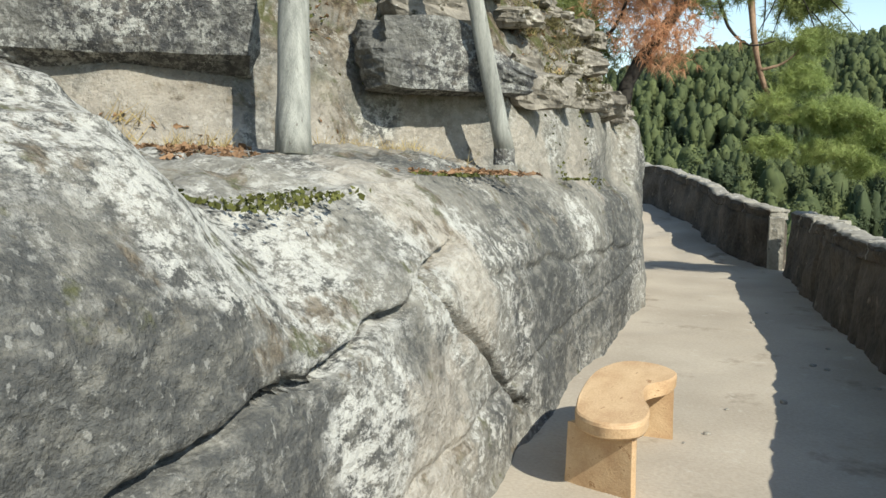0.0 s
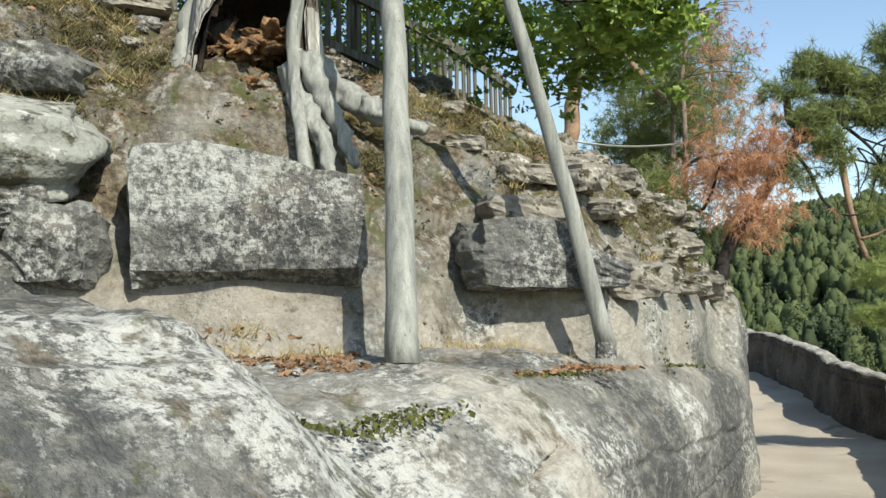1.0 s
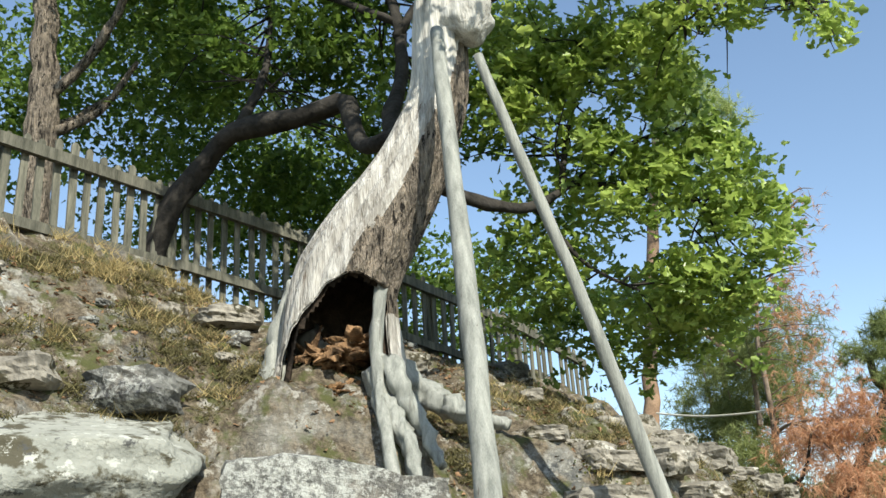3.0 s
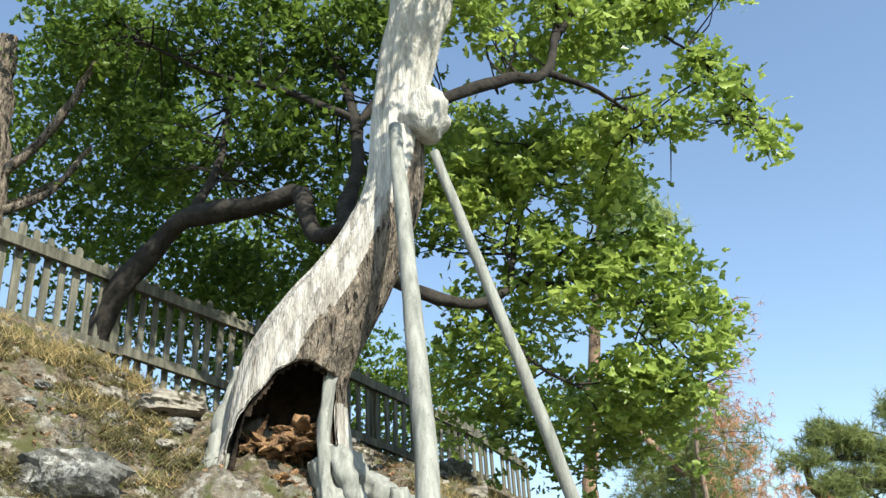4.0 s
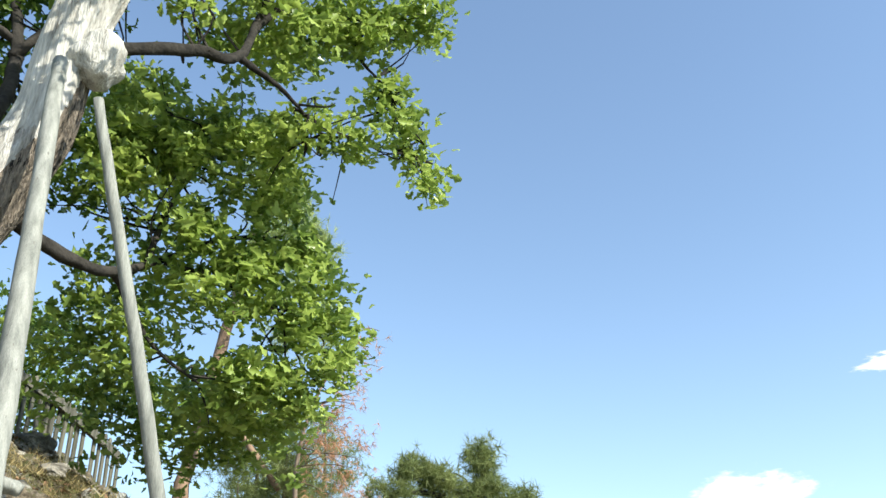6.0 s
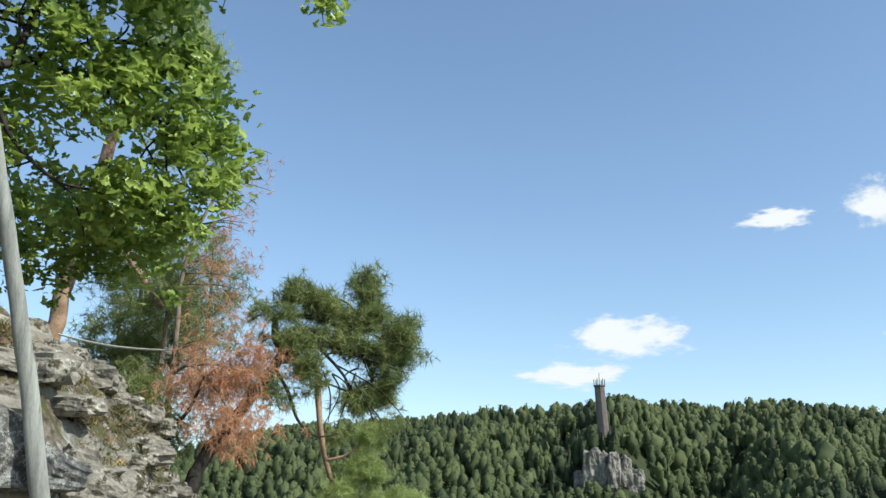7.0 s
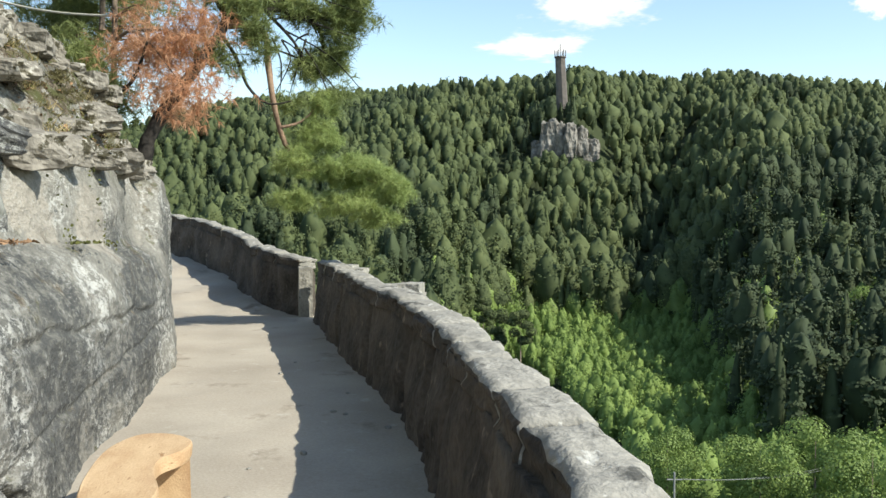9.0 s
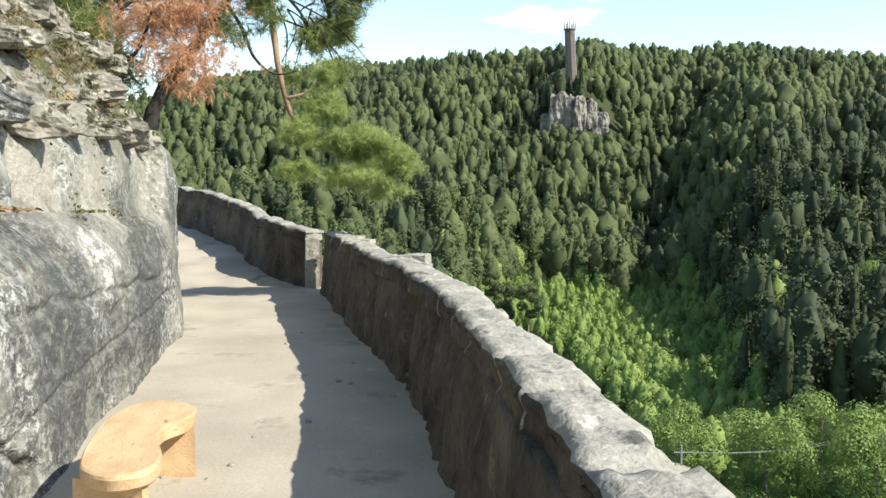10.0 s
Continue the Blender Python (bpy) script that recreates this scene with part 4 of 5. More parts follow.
def on_slope(count, x0, x1, y0, y1, least, most, patch=0.0):
    out = []
    while len(out) < count:
        x, y = rs.uniform(x0, x1), rs.uniform(y0, y1)
        w = tier_distance(x, y)
        if least < w < most and noise.noise((x * 1.3, y * 1.3, 6)) > patch:
            out.append((x, y, slope_at(x, y)))
    return out


tufts = on_slope(130, -7.6, -4.6, 2.4, 6.5, 0.5, 4, 0.1) + on_slope(90, -7.5, -6.8, 3.2, 8.5, 2.0, 4, -0.4) + on_slope(120, -6.5, -2.8, 6.5, 12.3, 0.2, 3, 0.0)
tufts += on_slope(26, -4.4, -2.7, 3.2, 6.4, -0.35, -0.03, -0.3)
stuff("dry_grass", tufts, lambda p: blades(p, 0.15, 30, rs, 0.8), STRAW, "tufts of dry yellow grass on the slope", "grass")
heath = on_slope(800, -7.4, -4.2, 2.2, 6.6, 0.35, 4, 0.0) + on_slope(420, -6.0, -2.9, 6.6, 11.5, 0.3, 2.5, 0.0)
stuff("heath", heath, lambda p: blades(p, 0.085, 46, rs, 1.3), HEATH, "low olive brown heath and moss between the rocks", "heath")
lit = on_slope(1800, -4.6, -2.5, 2.9, 6.2, -1.0, -0.02, -0.15) + on_slope(4200, -7.4, -3.2, 1.8, 11, 0.2, 3.8, -0.25)
stuff("leaf_litter", [(x, y, z + 0.012) for x, y, z in lit], lambda p: leaves(p, 0.055, rs, 0.6), LITTER, "dry brown leaves lying on the ledge", "leaf litter")
mo = []
for x, y in ((-2.55, 2.95), (-2.62, 3.2), (-2.75, 2.8), (-2.5, 3.35), (-3.6, 2.6), (-3.3, 2.3), (-2.75, 5.3), (-2.8, 7.6), (-3.1, 8.5), (-2.9, 4.9), (-3.9, 3.2)):
    for k in range(110):
        xx, yy = x + rs.normal() * 0.11, y + rs.normal() * 0.11
        mo.append((xx, yy, slope_at(xx, yy) + 0.008))
for x, y, z in on_slope(5200, -7.3, -3.0, 1.8, 11, 0.15, 3.6, -0.05):
    mo.append((x, y, z + 0.012))
stuff("moss", mo, lambda p: chips(p, 0.030, rs), MOSSM, "green and brown moss cushions on the ledge", "moss")

# ---- the old leaning oak and its props ----
def held(ob, parent):
    """Make ob, built in world places, a part of parent."""
    ob.parent = parent
    ob.matrix_parent_inverse = parent.matrix_world.inverted()
    return ob


OAK_AT = (-5.0, 5.15, 3.7)
oak = thing("old_oak", OAK_AT, "old leaning oak with hollow bare trunk and green crown", "tree")
TRUNK = spline([(-5.14, 4.98, 3.2), (-5.10, 5.0, 3.8), (-5.03, 5.04, 4.45), (-4.84, 5.2, 4.93), (-4.65, 5.36, 5.34), (-4.49, 5.48, 5.77), (-4.35, 5.6, 6.3), (-4.30, 5.62, 6.95), (-4.19, 5.6, 7.5), (-4.03, 5.58, 7.95), (-3.92, 5.55, 8.3), (-3.88, 5.54, 8.42)], 180)
NR = 180
TRAD = np.interp(np.linspace(0, 1, NR), [0, .10, .2, .3, .4, .5, .6, .7, .8, .9, .965, 1], [.50, .46, .42, .36, .30, .26, .24, .24, .27, .29, .23, .08])
SIDES = 112
outer, inner = [], []
for j, p in enumerate(TRUNK):
    i = j / 2
    p = Vector(p)
    d = Vector(TRUNK[min(j + 1, NR - 1)]) - Vector(TRUNK[max(j - 1, 0)])
    d.normalize()
    front = Vector((0.70, -0.72, 0))           # the hollow opens to the path
    front = (front - d * front.dot(d)).normalized()
    side = d.cross(front)
    for k in range(SIDES):
        w = 2 * math.pi * k / SIDES
        cw, sw = math.cos(w), math.sin(w)
        c = cw * front + sw * side
        grain = math.sin(w * 9 + i * 0.10 + 2 * noise.noise((i * 0.05, cw * 2, sw * 2))) + 0.7 * math.sin(w * 23 + i * 0.12 + 3 * noise.noise((i * 0.06, cw * 3, sw * 3)))
        ridge = 0.035 * grain + 0.12 * noise.noise((cw * 1.6, sw * 1.6, i * 0.05))
        fine = 0.035 * noise.noise((cw * 7, sw * 7, i * 0.10)) + 0.025 * noise.noise((cw * 18, sw * 18, i * 0.16))
        foot = 1 + 0.55 * (1 - sstep(0, 16, i)) * (0.45 + 1.1 * noise.noise((cw * 2.6, sw * 2.6, 3 + i * 0.03)))
        lump = 0.16 * sstep(62, 70, i) * noise.noise((cw * 1.2 + 4, sw * 1.2, i * 0.16))
        r = TRAD[j] * (1 + ridge + fine + lump) * foot
        outer.append(p + c * r)
        inner.append(p + c * r * 0.82)


def in_hollow(j, k):
    """The opening at the foot: broad, its upper edge slanting under the overhanging wood."""
    w = (k + 0.5) / SIDES * 360
    w = (w - 360 if w > 180 else w) - 4
    top = 33 + 0.10 * w - 0.0022 * w * w + 1.5 * noise.noise((w * 0.1, 0, 4))
    return j < top and abs(w) < 54 + 4 * noise.noise((j * 0.12, w > 0, 1))


NI = 68
bm = bmesh.new()
vo, vi = [bm.verts.new(p) for p in outer], [bm.verts.new(p) for p in inner[:SIDES * NI]]
for i in range(NR - 1):
    for k in range(SIDES):
        a, b_, c_, d_ = i * SIDES + k, i * SIDES + (k + 1) % SIDES, (i + 1) * SIDES + (k + 1) % SIDES, (i + 1) * SIDES + k
        if in_hollow(i, k):
            if not in_hollow(i + 1, k):
                bm.faces.new((vo[d_], vo[c_], vi[c_], vi[d_]))
            if not in_hollow(i, (k + 1) % SIDES):
                bm.faces.new((vo[c_], vo[b_], vi[b_], vi[c_]))
            if not in_hollow(i, k - 1):
                bm.faces.new((vo[a], vo[d_], vi[d_], vi[a]))
            if i and not in_hollow(i - 1, k):
                bm.faces.new((vo[b_], vo[a], vi[a], vi[b_]))
        else:
            bm.faces.new((vo[a], vo[b_], vo[c_], vo[d_]))
bm.faces.new([vo[(NR - 1) * SIDES + k] for k in range(SIDES)])
rim = [i * SIDES + k for i in range(1, 60) for k in range(SIDES) if len({in_hollow(a, b) for a in (i - 1, i) for b in (k - 1, k)}) == 2]
for _ in range(14):
    bmesh.ops.smooth_vert(bm, verts=[vo[r] for r in rim] + [vi[r] for r in rim], factor=0.5, use_axis_x=True, use_axis_y=True, use_axis_z=True)
bmesh.ops.delete(bm, geom=[v for v in bm.verts if not v.link_faces], context="VERTS")
trunk = part("trunk", bm, DEADW, None, "grey bare wood with strips of dark bark", smooth=True)
trunk.data.materials.append(BARK)
trunk.data.materials.append(BLEACHW)
# bark is left along one flank, the broken top is bleached
for f in trunk.data.polygons:
    c = f.center
    t = min(NR - 1, max(0, int(np.argmin(((TRUNK - np.array(c)) ** 2).sum(1)))))
    flank = noise.noise((c.x * 2.2, c.y * 2.2, c.z * 0.8))
    side = (c - Vector(TRUNK[t])).dot(Vector((0.72, 0.69, -0.1)))
    if 4.2 < c.z < 6.9 and side + 0.08 * flank > 0.02 + 0.16 * sstep(5.9, 6.9, c.z):
        f.material_index = 1
    elif c.z + 0.5 * flank > 6.0:
        f.material_index = 2
held(trunk, oak)
bm = bmesh.new()
vi = [bm.verts.new(p) for p in inner[:SIDES * NI]]
for i in range(NI - 1):
    for k in range(SIDES):
        if not in_hollow(i, k):
            a, b_ = i * SIDES + k, i * SIDES + (k + 1) % SIDES
            bm.faces.new((vi[a], vi[a + SIDES], vi[b_ + SIDES], vi[b_]))
bmesh.ops.delete(bm, geom=[v for v in bm.verts if not v.link_faces], context="VERTS")
held(part("hollow_lining", bm, LININGM, None, "rotten wood lining the hollow, coloured near black", smooth=True), oak)
q = random.Random(4)
for k in range(3):                                  # rotten core and splinters left in the hollow
    bm = bmesh.new()
    bmesh.ops.create_icosphere(bm, subdivisions=4, radius=1)
    for v in bm.verts:
        n = v.co.normalized()
        v.co = Vector((n.x * 0.20, n.y * 0.18, n.z * 0.085)) * (1 + 1.1 * fbm(n.x * 2.4 + k * 5, n.y * 2.4, n.z * 2.4, 4))
    bmesh.ops.transform(bm, matrix=Matrix.Translation(((-5.08, 5.05, 3.92), (-5.0, 5.12, 4.02), (-5.1, 5.0, 3.62))[k]), verts=bm.verts)
    held(part("rotten_core", bm, ROTW, None, smooth=True), oak)
for k in range(14):
    a0 = Vector((-5.08 + q.uniform(-.22, .18), 4.95 + q.uniform(-.15, .25), 3.85 + q.uniform(0, .15)))
    up = Vector((q.uniform(-.3, .3), q.uniform(-.15, .15), q.uniform(-.1, .2)))
    held(part("splinter", tube([a0, a0 + up * 0.5 + Vector((q.uniform(-.05, .05), 0, 0)), a0 + up], [q.uniform(.02, .05), .025, .004], 5, 0.5, k), ROTW), oak)


def limb(name, pts, r0, r1, seed, m, parent, n=26, sides=10, wob=0.35):
    pts = spline(pts, n)
    for i in range(1, n - 1):
        pts[i] += 0.25 * r0 * np.array([noise.noise((i * 0.5, seed, 1)), noise.noise((i * 0.5, seed, 5)), noise.noise((i * 0.5, seed, 9))])
    return held(part(name, tube(pts, np.linspace(r0, r1, n), sides, wob, seed, 0.02), m, None, smooth=True), parent)


# burl under the broken top, roots at the foot
bm = bmesh.new()
bmesh.ops.create_icosphere(bm, subdivisions=4, radius=1)
for v in bm.verts:
    k = 1 + 0.22 * fbm(v.co.x * 1.3, v.co.y * 1.3, v.co.z * 1.3 + 4, 4)
    v.co = Vector((v.co.x * 0.23, v.co.y * 0.22, v.co.z * 0.26)) * k
bmesh.ops.transform(bm, matrix=Matrix.Translation((-4.02, 5.62, 6.92)), verts=bm.verts)
held(part("burl", bm, BLEACHW, None, "smooth bleached burl", smooth=True), oak)
for k, (pts, r0, r1) in enumerate((
        ([(-4.66, 5.22, 4.85), (-4.66, 5.08, 4.4), (-4.66, 5.0, 4.0), (-4.58, 4.92, 3.6), (-4.42, 4.80, 3.2), (-4.25, 4.68, 2.8)], .05, .045),
        ([(-4.85, 5.3, 3.9), (-4.55, 5.4, 3.6), (-4.25, 5.5, 3.42), (-3.95, 5.65, 3.28)], .14, .04),
        ([(-4.75, 5.1, 3.75), (-4.5, 4.95, 3.4), (-4.3, 4.9, 3.1), (-4.15, 4.8, 2.75)], .12, .03),
        ([(-4.6, 5.05, 3.8), (-4.42, 5.0, 3.5), (-4.28, 5.05, 3.25), (-4.1, 5.0, 2.95)], .10, .03),
        ([(-5.42, 4.85, 4.6), (-5.46, 4.74, 4.1), (-5.42, 4.66, 3.7), (-5.36, 4.58, 3.2)], .045, .15),
        ([(-5.3, 5.2, 4.1), (-5.65, 5.15, 3.95), (-5.95, 5.0, 3.85), (-6.2, 4.9, 3.7)], .24, .08))):
    limb("root", pts, r0, r1, k * 3.1, GREYW, oak, 30, 18, 0.55)

# living limbs
for k, (pts, r0, r1, name) in enumerate((
        ([(-4.1, 5.65, 7.05), (-3.85, 5.87, 7.22), (-3.51, 6.28, 7.5), (-3.24, 6.73, 7.74), (-3.2, 7.18, 8.69), (-2.84, 7.74, 9.12), (-2.21, 8.32, 9.19)], .075, .02, "limb"),
        ([(-3.24, 6.73, 7.74), (-2.96, 7.27, 7.7), (-2.64, 7.8, 7.43)], .04, .008, "branch"),
        ([(-2.54, 7.93, 9.24), (-2.37, 8.18, 8.74), (-2.04, 8.36, 8.29), (-1.89, 8.49, 7.6)], .025, .006, "branch"),
        ([(-3.22, 7.0, 8.3), (-3.0, 7.2, 8.9), (-2.9, 7.3, 9.6)], .04, .01, "branch"),
        ([(-3.2, 7.18, 8.7), (-2.9, 6.6, 9.7), (-2.5, 5.6, 10.0), (-2.25, 4.7, 9.7), (-2.0, 4.2, 8.9)], .04, .01, "branch"),
        ([(-2.9, 6.6, 9.7), (-3.4, 5.2, 10.1), (-4.2, 4.2, 10.0), (-5.2, 3.6, 10.4)], .04, .012, "branch"),
        ([(-4.75, 5.6, 5.6), (-4.7, 5.92, 5.61), (-4.68, 6.65, 5.65), (-4.56, 7.42, 5.83), (-4.44, 8.16, 6.34), (-4.05, 8.78, 6.87), (-3.6, 9.1, 7.0)], .075, .02, "limb"),
        ([(-4.56, 7.42, 5.83), (-4.52, 7.68, 5.62), (-4.32, 8.0, 5.24), (-4.0, 8.4, 5.0)], .04, .01, "branch"),
        ([(-4.44, 8.16, 6.3), (-3.9, 8.6, 6.2), (-3.3, 8.9, 5.9)], .035, .01, "branch"),
        ([(-4.5, 5.6, 5.95), (-4.9, 5.65, 6.08), (-5.4, 5.75, 6.21), (-5.62, 5.85, 6.6), (-5.8, 5.87, 6.88), (-6.38, 5.64, 6.81), (-6.98, 5.42, 6.78), (-7.3, 5.35, 6.51), (-7.64, 5.23, 6.12), (-7.95, 5.2, 5.4)], .08, .12, "limb"),
        ([(-4.6, 5.7, 5.9), (-5.0, 5.7, 6.23), (-5.15, 6.09, 7.11), (-5.45, 6.37, 8.11), (-5.94, 6.47, 9.49)], .10, .045, "limb"),
        ([(-6.9, 5.45, 6.8), (-6.9, 5.8, 7.6), (-7.1, 6.1, 8.6), (-7.4, 6.4, 9.6)], .06, .02, "limb"),
        ([(-5.3, 6.2, 7.6), (-4.9, 6.5, 8.4), (-4.4, 6.8, 9.3)], .05, .015, "branch"),
        ([(-5.4, 6.3, 7.9), (-6.1, 6.0, 8.4), (-6.9, 5.6, 8.8), (-7.6, 5.0, 9.3)], .045, .012, "branch"),
        ([(-4.5, 7.9, 6.2), (-4.5, 8.2, 7.0), (-4.2, 8.3, 7.9)], .04, .012, "branch"))):
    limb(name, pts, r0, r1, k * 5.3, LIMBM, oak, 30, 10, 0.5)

rs = np.random.RandomState(31)
RIGHT = [(-4.4, 8.3, 8.0, 0.7, 0.6, 0.5, 45), (-3.4, 8.5, 7.3, 0.5, 0.5, 0.4, 28), (-5.2, 8.0, 7.6, 0.6, 0.6, 0.6, 40), (-5.2, 8.2, 8.6, 0.7, 0.6, 0.5, 40), (-4.3, 8.4, 6.3, 1.0, 0.9, 0.9, 95), (-3.3, 8.8, 6.4, 0.75, 0.7, 0.9, 75), (-2.95, 9.1, 5.7, 0.45, 0.6, 0.7, 34), (-3.6, 9.1, 5.1, 0.8, 0.8, 0.45, 60), (-5.1, 8.4, 5.6, 0.9, 0.8, 0.9, 60),
         (-4.6, 7.8, 7.4, 0.8, 0.6, 0.7, 60), (-3.7, 8.2, 7.6, 0.7, 0.6, 0.6, 50), (-3.2, 7.5, 8.6, 0.8, 0.6, 0.6, 60), (-2.5, 8.0, 9.1, 0.8, 0.5, 0.5, 60), (-1.75, 8.3, 9.35, 0.5, 0.4, 0.3, 22),
         (-2.05, 8.4, 8.3, 0.25, 0.3, 0.35, 13), (-1.85, 8.45, 7.75, 0.22, 0.3, 0.35, 15), (-1.65, 8.45, 7.15, 0.12, 0.2, 0.2, 5), (-2.25, 8.2, 7.55, 0.3, 0.25, 0.15, 7), (-2.75, 7.7, 7.55, 0.35, 0.3, 0.3, 16), (-3.5, 6.6, 9.2, 0.8, 0.6, 0.5, 45), (-3.6, 6.1, 8.1, 0.25, 0.3, 0.35, 12), (-2.7, 7.6, 9.9, 1.0, 0.7, 0.4, 45), (-4.3, 10.0, 5.0, 0.9, 0.7, 0.7, 70), (-5.5, 10.2, 5.3, 0.9, 0.7, 0.8, 60), (-2.3, 4.7, 9.6, 0.7, 0.6, 0.6, 16), (-2.0, 4.2, 8.6, 0.5, 0.5, 0.5, 9), (-3.8, 4.1, 9.8, 1.0, 0.9, 0.4, 60), (-5.0, 3.6, 10.4, 1.2, 0.9, 0.5, 70)]
def twigs(balls, limbs, count, seed, parent):
    """Thin twigs from the limbs out into the crown."""
    q = random.Random(seed)
    joints = [Vector(v) for ob in limbs for v in (p.co for p in ob.data.vertices)]
    for k in range(count):
        x, y, z, a, b, c, n = q.choice(balls)
        e = Vector((x + q.gauss(0, a * 0.55), y + q.gauss(0, b * 0.55), z + q.gauss(0, c * 0.55)))
        o = min(q.sample(joints, min(160, len(joints))), key=lambda p: (p - e).length)
        if (o - e).length > 1.7:
            continue
        m = (o + e) / 2 + Vector((q.gauss(0, .12), q.gauss(0, .12), q.gauss(0, .12)))
        t = tube(spline([o, m, e], 7), np.linspace(0.016, 0.004, 7), 4)
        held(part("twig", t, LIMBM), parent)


oak_wood = [o for o in oak.children if o.name.startswith(("limb", "branch"))]
twigs(RIGHT, oak_wood, 150, 5, oak)
V, F = leaves(clumps(RIGHT, 18, 0.115, rs), 0.14, rs, 0.45)
held(new("crown", mesh_of("crown", V, F, OAKLEAF)), oak)
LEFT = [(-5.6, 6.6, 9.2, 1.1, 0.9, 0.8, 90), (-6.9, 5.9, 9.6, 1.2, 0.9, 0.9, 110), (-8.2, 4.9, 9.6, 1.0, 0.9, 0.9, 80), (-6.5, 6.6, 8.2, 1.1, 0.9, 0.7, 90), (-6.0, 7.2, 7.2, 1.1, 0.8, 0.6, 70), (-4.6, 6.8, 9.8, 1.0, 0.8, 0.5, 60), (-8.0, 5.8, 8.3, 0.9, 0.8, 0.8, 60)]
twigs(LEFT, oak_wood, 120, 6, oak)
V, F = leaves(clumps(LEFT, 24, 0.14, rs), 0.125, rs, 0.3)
held(new("crown", mesh_of("crown", V, F, SHADELEAF)), oak)


def prop(a, c, r, bend, label):
    ob = thing("wooden_prop", a, label, "prop", "props under the oak")
    d = Vector(c) - Vector(a)
    n = 30
    pts, rad = [], []
    for i in range(n):
        s = i / (n - 1)
        pts.append(d * s + Vector((bend * math.sin(math.pi * s), 0.5 * bend * math.sin(2 * math.pi * s), 0)) + 0.012 * Vector((noise.noise((i * 0.4, r * 90, 0)), noise.noise((i * 0.4, 0, r * 90)), 0)))
        rad.append(r * (1 - 0.36 * s) * (1 + 0.12 * (1 - sstep(0, 0.06, s))))
    part("pole", tube(pts, rad, 14, 0.14, r * 50), GREYW, ob, smooth=True)
    part("foot", tube([(0, 0, -0.10), (0, 0, 0.012)], [r * 1.25, r * 1.22], 10, 0.15, 2), BLOCK, ob)
    return ob


prop((-3.22, 4.27, 1.63), (-4.12, 5.30, 6.66), 0.090, 0.03, "tall grey weathered wooden pole propping the oak")
prop((-2.84, 6.24, 1.70), (-3.83, 5.46, 6.36), 0.064, 0.05, "slanting grey weathered wooden pole propping the oak")

# ---- picket fence on the crest ----
fence = thing("picket_fence", (-7.4, 6.0, 5.4), "weathered grey wooden picket fence on the crest of the slope", "fence")
FL = spline([(-7.58, 1.6, 6.15), (-7.65, 3.38, 6.22), (-7.70, 4.36, 6.32), (-7.68, 5.80, 6.28), (-7.45, 7.12, 6.20), (-7.32, 8.60, 6.06), (-7.16, 10.10, 5.91), (-7.16, 11.40, 5.83), (-7.20, 13.11, 5.62)], 240)
FS = np.r_[0, np.cumsum(np.linalg.norm(np.diff(FL, axis=0), axis=1))]


def fence_at(s):
    return Vector([np.interp(s, FS, FL[:, k]) for k in range(3)])


def beam(a, b, w, h, seed, jag=0.004):
    """A sawn length with slightly uneven faces."""
    d = b - a
    n = 7
    bm = bmesh.new()
    f = d.normalized()
    up = Vector((0, 0, 1))
    side = f.cross(up)
    side = side.normalized() if side.length > 0.05 else Vector((1, 0, 0))
    up = side.cross(f)
    loops = []
    for i in range(n):
        p = a + d * i / (n - 1)
        loops.append([bm.verts.new(p + side * (sx * w / 2 + jag * noise.noise((i, seed, sx))) + up * (sy * h / 2 + jag * noise.noise((i, sx, seed + sy)))) for sx, sy in ((-1, -1), (1, -1), (1, 1), (-1, 1))])
    for A, B in zip(loops, loops[1:]):
        for k in range(4):
            bm.faces.new((A[k], A[(k + 1) % 4], B[(k + 1) % 4], B[k]))
    bm.faces.new(loops[0][::-1])
    bm.faces.new(loops[-1])
    return bm


q = random.Random(8)
total = FS[-1]
for i in range(int(total / 1.9)):
    a, c = fence_at(i * 1.9), fence_at(min(total, i * 1.9 + 1.92))
    held(part("rail", beam(a, c, 0.06, 0.12, i), FENCEW), fence)
    held(part("rail", beam(a - Vector((0, 0, 0.76)), c - Vector((0, 0, 0.78)), 0.06, 0.10, i + 40), FENCEW), fence)
    held(part("post", tube([a + Vector((-0.13, 0, -1.35)), a + Vector((-0.13, 0, 0.12))], [0.065, 0.06], 8, 0.1, i), FENCEW), fence)
s = 0.05
k = 0
while s < total:
    p = fence_at(s)
    hi = q.uniform(0.10, 0.19)
    lean = q.uniform(-0.035, 0.035)
    w = q.uniform(0.065, 0.085)
    if q.random() > 0.04:
        bm = bmesh.new()
        x0 = -0.06
        prof = [(-w / 2, -1.08), (w / 2, -1.08), (w / 2, hi - 0.03), (w * 0.2, hi), (-w * 0.2, hi), (-w / 2, hi - 0.03)]
        A = [bm.verts.new(p + Vector((x0, u + lean * v, v))) for u, v in prof]
        B = [bm.verts.new(p + Vector((x0 + 0.024, u + lean * v, v))) for u, v in prof]
        bm.faces.new(A[::-1])
        bm.faces.new(B)
        for j in range(6):
            bm.faces.new((A[j], A[(j + 1) % 6], B[(j + 1) % 6], B[j]))
        bmesh.ops.recalc_face_normals(bm, faces=bm.faces)
        held(part("picket", bm, FENCEW), fence)
    s += q.uniform(0.155, 0.185)

